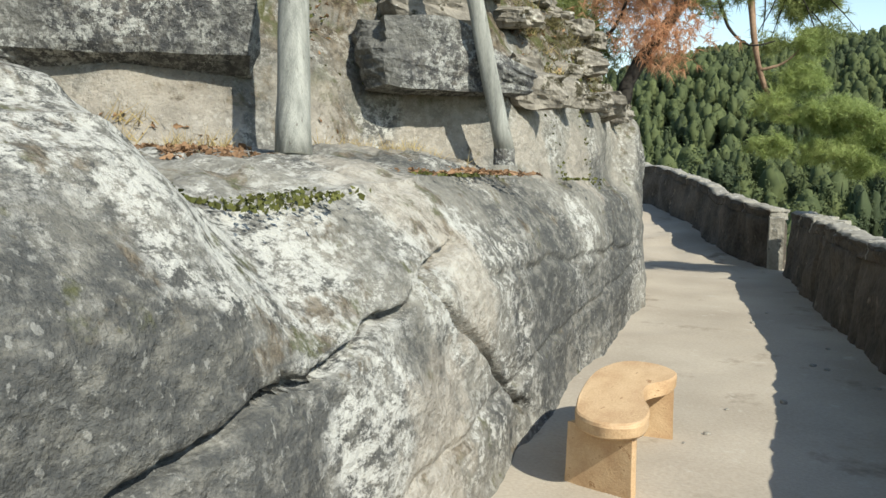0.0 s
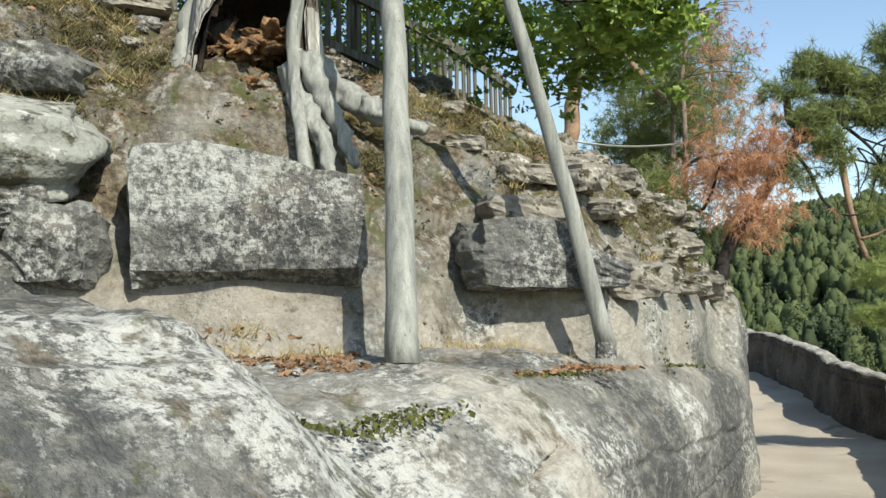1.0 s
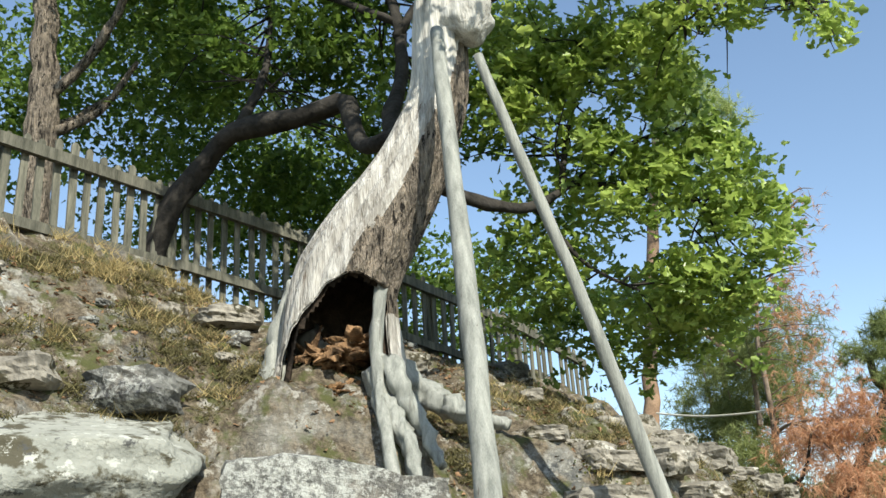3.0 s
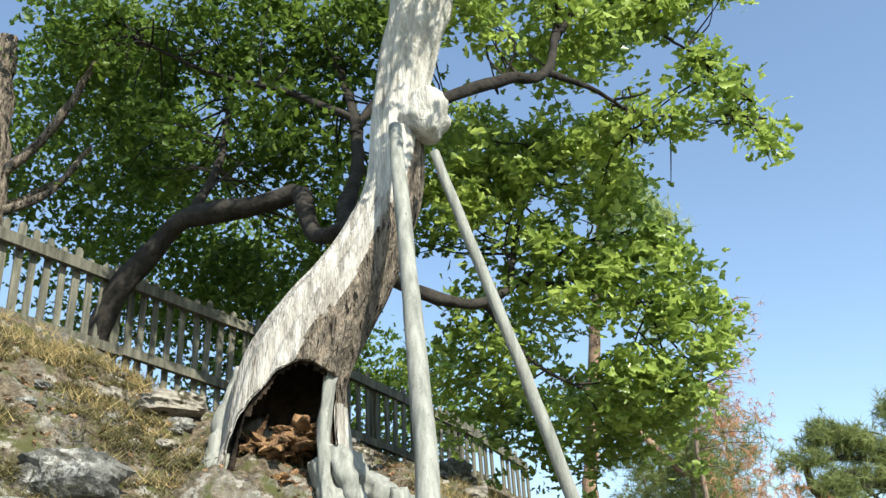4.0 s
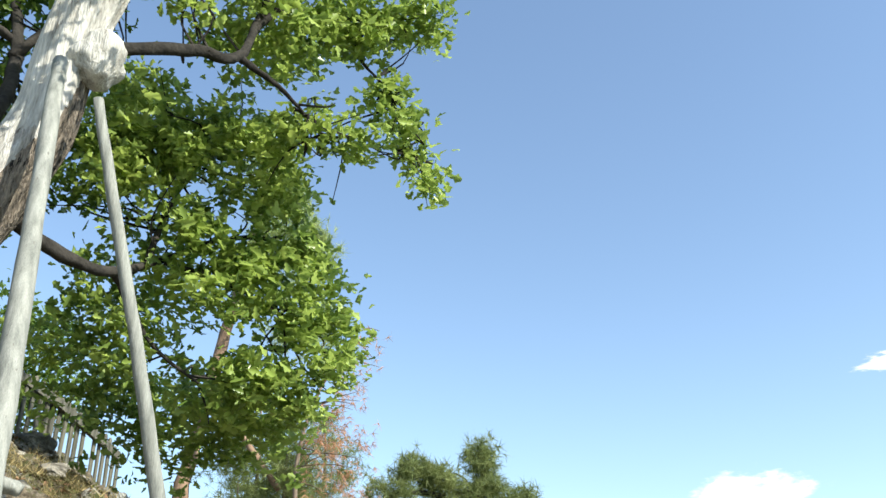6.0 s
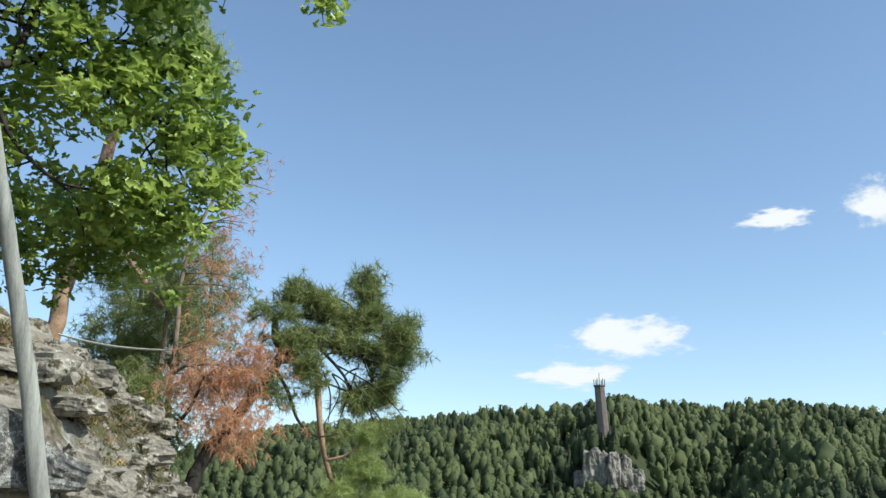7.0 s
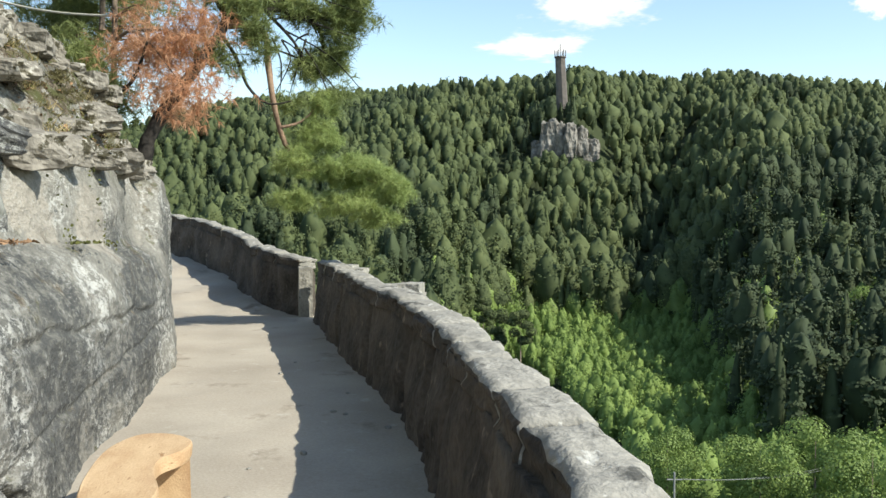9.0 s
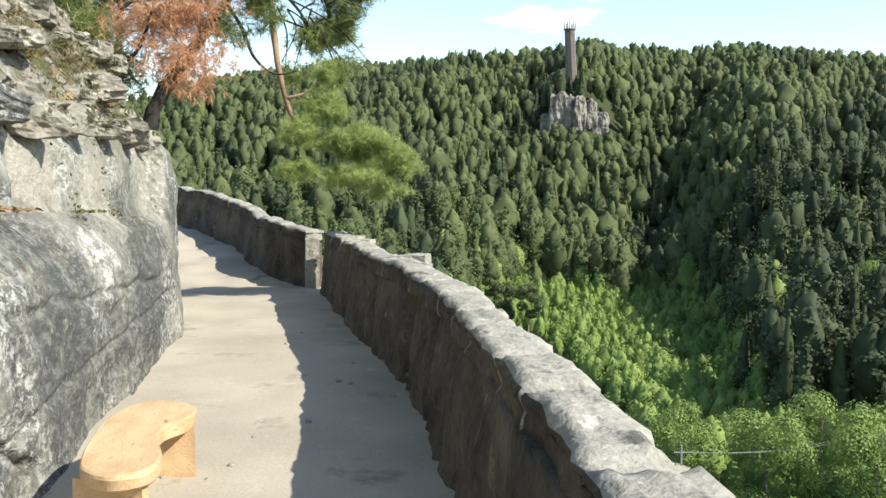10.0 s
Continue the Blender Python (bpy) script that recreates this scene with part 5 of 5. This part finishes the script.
# ---- second oak behind the fence ----
oak2 = thing("oak_tree", (-8.9, 4.4, 5.2), "grey-barked oak with spreading limbs behind the fence", "tree")
limb("trunk", [(-8.8, 4.4, 4.8), (-8.86, 4.4, 7.0), (-8.98, 4.41, 8.0), (-9.11, 4.36, 9.6)], .20, .12, 2, BARK, oak2, 30, 16, 0.25)
for k, (pts, r0, r1) in enumerate((
        ([(-8.88, 4.38, 7.5), (-8.46, 4.71, 8.17), (-8.12, 4.88, 8.99), (-7.86, 4.91, 9.63)], .07, .03),
        ([(-8.86, 4.4, 7.1), (-8.6, 4.9, 7.5), (-8.4, 5.2, 8.2)], .06, .03),
        ([(-8.86, 4.4, 7.2), (-9.3, 5.0, 7.7), (-9.5, 5.8, 8.6)], .07, .03))):
    limb("limb", pts, r0, r1, k * 2.7 + 40, BARK, oak2)
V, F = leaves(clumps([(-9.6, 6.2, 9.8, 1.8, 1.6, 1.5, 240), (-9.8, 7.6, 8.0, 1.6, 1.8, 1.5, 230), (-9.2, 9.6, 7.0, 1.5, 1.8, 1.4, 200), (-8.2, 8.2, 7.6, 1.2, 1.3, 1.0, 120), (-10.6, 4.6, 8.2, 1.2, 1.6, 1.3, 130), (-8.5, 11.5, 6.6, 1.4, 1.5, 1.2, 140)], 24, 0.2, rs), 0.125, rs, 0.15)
held(new("crown", mesh_of("crown", V, F, SHADELEAF)), oak2)

# ---- pines at the corner ----
def needle_part(balls, per, spread, length, blades_per, material, parent, seed, droop=0.0):
    r = np.random.RandomState(seed)
    V, F = needles(clumps(balls, per, spread, r), length, blades_per, r, droop)
    return held(new("crown", mesh_of("crown", V, F, material)), parent)


pine = thing("pine_tree", (-7.25, 15.3, 4.6), "tall pine with orange peeling bark and olive-green crown", "tree")
limb("trunk", [(-7.3, 15.3, 3.9), (-7.25, 15.32, 5.1), (-7.03, 15.42, 6.87), (-6.72, 15.5, 8.8), (-6.3, 15.6, 11.2), (-6.0, 15.6, 13.0)], .17, .06, 5, PINEB, pine, 40, 14, 0.15)
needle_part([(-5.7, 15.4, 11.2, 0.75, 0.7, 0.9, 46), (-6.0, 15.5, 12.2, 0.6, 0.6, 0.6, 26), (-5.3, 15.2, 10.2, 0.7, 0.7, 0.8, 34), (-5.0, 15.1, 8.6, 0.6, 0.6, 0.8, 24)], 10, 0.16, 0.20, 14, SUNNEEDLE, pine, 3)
limb("branch", [(-6.75, 15.2, 7.6), (-6.36, 14.95, 6.93), (-5.85, 14.94, 6.25), (-5.29, 14.93, 5.5)], .07, .045, 9, PINEB, pine)

rope = thing("rope", (-7.08, 15.17, 5.09), "pale rope stretched from the pine to a thin stem", "rope")
part("strand", tube([(s * 2.24, s * -0.72, -0.07 * math.sin(math.pi * s) - 0.42 * s) for s in np.linspace(0, 1, 14)], [0.016] * 14, 6), ROPEM, rope)

dead = thing("dead_pine", (-4.9, 14.44, 3.2), "dead pine with thin stem and rust-brown needles", "tree")
limb("trunk", [(-4.9, 14.44, 2.9), (-4.84, 14.45, 4.66), (-4.85, 14.45, 5.75), (-4.7, 14.49, 6.6), (-4.35, 14.6, 7.5), (-3.8, 14.6, 8.0)], .05, .015, 7, PALEB, dead, 24, 8, 0.1)
q = random.Random(19)
tips = []
for k in range(34):
    z = q.uniform(3.9, 8.1)
    x0, y0 = float(np.interp(z, [3.3, 5.7, 6.6, 7.5, 8.0], [-4.87, -4.85, -4.7, -4.35, -3.9])), 14.48
    w, ln = q.uniform(-1.2, 1.0), q.uniform(0.5, 1.3) * (1.15 - (z - 3.9) / 8)
    e = Vector((x0 + math.cos(w) * ln, y0 + math.sin(w) * ln * 0.7, z + q.uniform(-0.25, 0.25)))
    limb("twig", [(x0, y0, z), (Vector((x0, y0, z)) + e) / 2 + Vector((0, 0, 0.06)), e], .014, .004, k, PALEB, dead, 6, 5, 0.1)
    n = 16 if z < 5.4 else 6
    tips += [tuple((Vector((x0, y0, z)).lerp(e, q.uniform(0.35, 1.05)) + Vector((q.gauss(0, .1), q.gauss(0, .1), q.gauss(-.06, .08))))) for _ in range(n)]
for k, pts in enumerate(([(-4.85, 14.45, 4.3), (-4.2, 13.2, 4.2), (-3.7, 12.4, 3.9), (-3.2, 12.1, 3.3)], [(-4.2, 13.2, 4.2), (-3.6, 12.6, 4.1), (-3.2, 12.2, 3.85)], [(-4.84, 14.45, 4.1), (-4.3, 14.1, 4.2), (-3.4, 14.0, 4.3)])):
    limb("twig", pts, .03, .006, k + 70, PALEB, dead, 12, 6, 0.2)
r = np.random.RandomState(8)
tips = np.array(tips)
extra = clumps([(-4.5, 14.0, 4.12, 0.45, 0.4, 0.28, 34), (-3.85, 14.0, 4.0, 0.5, 0.4, 0.4, 40), (-3.4, 14.1, 4.3, 0.4, 0.3, 0.35, 30), (-3.85, 13.95, 3.45, 0.32, 0.3, 0.4, 40), (-3.9, 14.3, 5.1, 0.5, 0.4, 0.4, 18), (-4.1, 14.45, 6.2, 0.5, 0.4, 0.6, 18), (-3.22, 12.1, 3.15, 0.22, 0.25, 0.36, 22), (-3.5, 12.1, 3.3, 0.3, 0.2, 0.2, 14), (-3.3, 12.3, 3.85, 0.42, 0.25, 0.2, 22), (-3.8, 12.5, 3.8, 0.42, 0.3, 0.2, 20), (-3.1, 12.5, 4.3, 0.3, 0.3, 0.2, 18), (-3.3, 12.2, 3.4, 0.45, 0.25, 0.5, 20), (-3.05, 12.4, 4.0, 0.5, 0.25, 0.4, 18), (-2.85, 12.5, 3.4, 0.25, 0.2, 0.35, 8), (-3.7, 12.3, 3.8, 0.45, 0.25, 0.35, 14)], 5, 0.17, r)
V, F = needles(np.concatenate([tips, extra]), 0.14, 12, r, 0.9)
held(new("crown", mesh_of("crown", V, F, RUSTLEAF)), dead)

crook = thing("crooked_pine", (-3.5, 12.3, 2.6), "crooked pine leaning out over the parapet with hanging branch", "tree")
for k, (name, pts, r0, r1, m) in enumerate((
        ("trunk", [(-3.68, 11.95, 2.2), (-3.63, 12.01, 2.59), (-3.44, 12.17, 3.01), (-3.14, 12.66, 3.68), (-2.84, 12.94, 4.28), (-2.95, 13.05, 4.6), (-2.98, 13.11, 4.92)], .10, .045, LIMBM),
        ("limb", [(-2.9, 12.9, 4.2), (-2.65, 13.18, 4.29), (-2.39, 13.33, 4.2), (-2.34, 13.34, 3.71), (-2.26, 13.36, 3.14), (-2.13, 13.48, 2.67), (-1.85, 13.62, 2.28)], .055, .03, PINEB),
        ("limb", [(-2.98, 13.11, 4.9), (-2.54, 13.31, 4.95), (-2.09, 13.59, 4.88), (-1.86, 13.72, 5.0)], .055, .015, LIMBM),
        ("limb", [(-2.84, 12.95, 4.3), (-2.37, 13.34, 4.53), (-1.76, 13.73, 4.45), (-1.6, 13.95, 3.89)], .06, .018, LIMBM),
        ("branch", [(-2.6, 13.3, 4.95), (-2.5, 13.3, 5.2), (-2.3, 13.4, 5.35)], .03, .01, LIMBM),
        ("branch", [(-2.91, 12.92, 4.12), (-2.7, 12.94, 3.8), (-2.55, 13.0, 3.4), (-2.3, 13.12, 3.2), (-2.0, 13.2, 3.25)], .03, .008, LIMBM),
        ("branch", [(-2.9, 13.0, 4.4), (-2.5, 13.1, 4.7), (-2.2, 13.2, 4.6), (-1.8, 13.3, 4.8)], .035, .008, LIMBM),
        ("branch", [(-2.37, 13.34, 4.5), (-2.0, 13.5, 4.1), (-1.8, 13.7, 3.7)], .03, .008, LIMBM),
        ("branch", [(-1.9, 13.6, 4.9), (-1.7, 13.7, 5.3), (-1.68, 13.74, 5.7)], .03, .008, LIMBM),
        ("branch", [(-1.76, 13.73, 4.45), (-1.4, 13.8, 4.6), (-1.1, 13.9, 4.8)], .025, .008, LIMBM),
        ("branch", [(-2.2, 13.4, 2.9), (-1.9, 13.5, 3.0), (-1.64, 13.65, 3.3)], .025, .006, PINEB),
        ("branch", [(-1.85, 13.62, 2.28), (-1.4, 13.75, 2.3), (-0.9, 13.85, 2.15), (-0.5, 13.9, 2.0)], .035, .008, PINEB))):
    limb(name, pts, r0, r1, k * 4.1 + 60, m, crook, 24, 10, 0.35)
needle_part([(-2.63, 13.3, 5.25, 0.36, 0.3, 0.20, 38), (-2.28, 13.45, 5.1, 0.34, 0.3, 0.2, 30), (-1.71, 13.74, 5.5, 0.17, 0.2, 0.36, 34), (-1.8, 13.73, 5.05, 0.40, 0.3, 0.26, 46), (-1.22, 13.89, 4.83, 0.28, 0.3, 0.32, 44), (-1.44, 13.87, 4.5, 0.42, 0.3, 0.22, 42), (-1.52, 13.96, 3.9, 0.30, 0.3, 0.22, 36), (-1.84, 13.82, 3.8, 0.26, 0.3, 0.24, 22), (-2.1, 13.5, 4.6, 0.5, 0.4, 0.28, 34), (-2.7, 13.0, 4.5, 0.38, 0.25, 0.26, 26), (-2.4, 13.0, 4.05, 0.34, 0.25, 0.26, 20), (-2.9, 12.9, 3.8, 0.3, 0.2, 0.3, 16), (-2.95, 13.0, 4.95, 0.3, 0.25, 0.2, 16)], 8, 0.09, 0.15, 16, PINELEAF, crook, 5)
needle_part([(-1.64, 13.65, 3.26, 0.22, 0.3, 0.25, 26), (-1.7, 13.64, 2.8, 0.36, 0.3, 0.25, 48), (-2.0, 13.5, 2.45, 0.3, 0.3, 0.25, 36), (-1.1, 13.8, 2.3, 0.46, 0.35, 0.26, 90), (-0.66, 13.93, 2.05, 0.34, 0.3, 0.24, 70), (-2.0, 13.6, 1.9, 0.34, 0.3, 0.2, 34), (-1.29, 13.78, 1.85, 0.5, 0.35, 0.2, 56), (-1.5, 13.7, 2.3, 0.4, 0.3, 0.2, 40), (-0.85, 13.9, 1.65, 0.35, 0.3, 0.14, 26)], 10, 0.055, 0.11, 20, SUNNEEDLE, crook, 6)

# thin hanging boughs with open sprays of needles
q = random.Random(77)
SPRAYS = [(-2.45, 13.55, 4.75, 0.26, 0.25, 0.16, 14), (-1.88, 13.7, 4.5, 0.30, 0.25, 0.16, 16), (-1.35, 13.8, 4.15, 0.26, 0.25, 0.18, 15), (-2.6, 13.5, 4.2, 0.24, 0.2, 0.14, 9), (-1.9, 13.7, 3.75, 0.26, 0.2, 0.16, 10), (-1.45, 13.75, 3.4, 0.24, 0.2, 0.18, 12), (-2.15, 13.65, 3.3, 0.22, 0.2, 0.14, 8), (-1.05, 13.85, 4.5, 0.2, 0.2, 0.18, 10)]
for x, y, z, a, b_, c_, n in SPRAYS:
    for k in range(3):
        e = Vector((x + q.gauss(0, a * 0.7), y + q.gauss(0, b_ * 0.5), z + q.gauss(0, c_ * 0.6)))
        o = Vector((-2.1 + q.uniform(-0.35, 0.35), 13.5, max(z + 0.25, 4.0) + q.uniform(0, 0.3)))
        limb("twig", [o, (o + e) / 2 + Vector((q.gauss(0, .08), 0, 0.08)), e], .016, .005, k + z, LIMBM, crook, 9, 5)
needle_part(SPRAYS, 9, 0.09, 0.13, 14, PINELEAF, crook, 44)

# bushes between the pines
for k, (x, y, z, a, b_, c_, n) in enumerate(((-6.0, 15.9, 4.8, 0.6, 0.5, 0.7, 46), (-5.4, 16.0, 5.1, 0.7, 0.5, 0.8, 50), (-6.4, 16.8, 6.6, 1.0, 0.8, 1.4, 90), (-5.2, 17.2, 6.3, 0.9, 0.8, 1.4, 80), (-4.95, 13.5, 3.7, 0.45, 0.4, 0.5, 40), (-6.5, 16.2, 5.2, 0.9, 0.8, 0.9, 70), (-5.3, 15.2, 5.8, 0.5, 0.5, 0.7, 34), (-4.4, 13.0, 3.2, 0.4, 0.4, 0.35, 26))):
    bush = thing("young_pine", (x, y, z - c_), "dark green bushy young pine at the edge of the slope", "tree", "young pines")
    held(part("trunk", tube([(x, y, z - c_ - 0.5), (x + 0.05, y, z), (x, y, z + c_ * 0.9)], [0.05, 0.035, 0.01], 7), PALEB), bush)
    needle_part([(x, y, z, a, b_, c_, n)], 13, 0.14, 0.16, 13, PINELEAF, bush, 70 + k)
# dark roots and dry sticks on the edge
for k, pts in enumerate(([(-4.6, 12.4, 3.4), (-4.2, 12.3, 3.25), (-3.9, 12.3, 3.4), (-3.7, 12.3, 3.9)], [(-4.9, 12.3, 3.5), (-4.5, 12.2, 3.1), (-4.0, 12.1, 3.05)])):
    ob = thing("dry_root", pts[0], "dark dry root over the rock edge", "root", "roots on the rock edge")
    limb("stem", pts, .04, .015, k + 90, LIMBM, ob)

# ---- bench on the path ----
bench = thing("log_bench", (-1.6, 5.1, 0.0), "curved bench of fresh sawn wood on two log feet", "bench")
outline = np.array((-1.58, 5.10)) + np.array((0.86, 0.90)) * (spline([(-1.80, 4.66), (-1.70, 4.38), (-1.50, 4.24), (-1.33, 4.34), (-1.34, 4.62), (-1.46, 4.92), (-1.51, 5.20), (-1.42, 5.44), (-1.44, 5.68), (-1.62, 5.86), (-1.84, 5.84), (-1.93, 5.55), (-1.91, 5.22), (-1.86, 4.92), (-1.80, 4.66)], 150)[:-1] - np.array((-1.60, 5.06)))
bm = bmesh.new()
loops = []
cen = outline.mean(0)
for z, k in ((0.315, 0.95), (0.33, 0.985), (0.38, 1.0), (0.395, 0.99), (0.402, 0.965)):
    loops.append([bm.verts.new((cen[0] + (x - cen[0]) * k - -1.6, cen[1] + (y - cen[1]) * k - 5.1, z + 0.004 * noise.noise((x * 4, y * 4, z)))) for x, y in outline])
for A, B in zip(loops, loops[1:]):
    for j in range(len(A)):
        bm.faces.new((A[j], A[(j + 1) % len(A)], B[(j + 1) % len(A)], B[j]))
bm.faces.new(loops[0][::-1])
bm.faces.new(loops[-1])
part("seat", bm, BENCHW, bench, "curved plank with rounded edge")


def log_foot(x, y, wide, deep, turn):
    """Half a log stood on end: sawn flat in front, round behind."""
    bm = bmesh.new()
    prof = [(-wide / 2, -deep / 2), (wide / 2, -deep / 2)] + [(wide / 2 * math.cos(w), -deep / 2 + deep * math.sin(w)) for w in np.linspace(0.25, math.pi - 0.25, 9)]
    loops = []
    for z, k in ((-0.03, 1.05), (0.10, 1.02), (0.317, 1.0)):
        loops.append([bm.verts.new((Matrix.Rotation(radians(turn), 3, "Z") @ Vector((u * k, v * k, 0))) + Vector((x + 1.6, y - 5.1, z))) for u, v in prof])
    for A, B in zip(loops, loops[1:]):
        for j in range(len(A)):
            bm.faces.new((A[j], A[(j + 1) % len(A)], B[(j + 1) % len(A)], B[j]))
    bm.faces.new(loops[0][::-1])
    bm.faces.new(loops[-1])
    part("foot", bm, BENCHW, bench)


log_foot(-1.54, 4.62, 0.38, 0.17, -17)
log_foot(-1.60, 5.66, 0.30, 0.17, 8)

# small dry stick and pebbles on the path
q = random.Random(33)
for k in range(14):
    x, y = q.uniform(-1.7, -0.3), q.uniform(3.5, 11)
    s = q.uniform(0.015, 0.04)
    c = boulder("pebble", (s * 1.5, s, s * 0.7), k, 0.2, CAPM, 2, 0.3)
    c.matrix_world = pose(x, y, floor_height(x, y) + s * 0.25, 0, 0, q.uniform(0, 180))
    tagged(c, "small grey pebble on the sandy path", "pebble", "pebbles on the path")

# ---- clouds, far behind everything ----
def cloud_mat(seed, thin):
    m = bpy.data.materials.new("cloud")
    m.use_nodes = True
    n, l = m.node_tree.nodes, m.node_tree.links
    n.remove(n["Principled BSDF"])
    em, tr, ms = n.new("ShaderNodeEmission"), n.new("ShaderNodeBsdfTransparent"), n.new("ShaderNodeMixShader")
    em.inputs["Color"].default_value, em.inputs["Strength"].default_value = (1, 0.99, 0.97, 1), 0.74
    co = n.new("ShaderNodeTexCoord")
    gr = n.new("ShaderNodeTexGradient")
    gr.gradient_type = "SPHERICAL"
    ns = n.new("ShaderNodeTexNoise")
    ns.inputs["Scale"].default_value, ns.inputs["Detail"].default_value, ns.inputs["Roughness"].default_value = 2.2, 7, 0.6
    mp = n.new("ShaderNodeMapping")
    mp.inputs["Location"].default_value = (seed, seed * 2, 0)
    l.new(co.outputs["Object"], gr.inputs["Vector"])
    l.new(co.outputs["Object"], mp.inputs["Vector"])
    l.new(mp.outputs[0], ns.inputs["Vector"])
    ad = n.new("ShaderNodeMath")
    ad.operation = "MULTIPLY_ADD"
    ad.inputs[1].default_value = 1.6
    ad.inputs[2].default_value = -0.8
    l.new(ns.outputs["Fac"], ad.inputs[0])
    sm = n.new("ShaderNodeMath")
    sm.operation = "ADD"
    l.new(ad.outputs[0], sm.inputs[0])
    l.new(gr.outputs["Fac"], sm.inputs[1])
    rg = n.new("ShaderNodeMapRange")
    rg.interpolation_type = "SMOOTHSTEP"
    rg.inputs["From Min"].default_value, rg.inputs["From Max"].default_value = thin, thin + 0.42
    l.new(sm.outputs[0], rg.inputs["Value"])
    l.new(rg.outputs[0], ms.inputs[0])
    l.new(tr.outputs[0], ms.inputs[1])
    l.new(em.outputs[0], ms.inputs[2])
    l.new(ms.outputs[0], n["Material Output"].inputs["Surface"])
    return m


for b, e, w, h, seed in ((9.5, 12.1, 330, 130, 1), (6.2, 9.9, 300, 80, 2), (18.8, 18.5, 190, 60, 3), (24.5, 18.6, 300, 190, 4), (25.5, 11.4, 120, 90, 5)):
    D = 3800
    p = polar(b, D * math.cos(radians(e)), D * math.sin(radians(e)))
    bm = bmesh.new()
    bmesh.ops.create_grid(bm, x_segments=1, y_segments=1, size=1)
    c = part("cloud", bm, cloud_mat(seed * 3.7, 0.48 if seed == 4 else 0.24))
    c.matrix_world = look(p, p * 2) @ Matrix.Diagonal((w, h, 1, 1))
    c.visible_shadow = False
    tagged(c, "small white fair-weather cloud in the sky", "cloud", "clouds")

# ---- cap stones of the walls ----
cap_stones(wall_a, WALL_LINE, 0.95, 3, 0.55, 1.0)
cap_stones(wall_b, FAR_LINE, 0.92, 5, 0.6, 1.1)
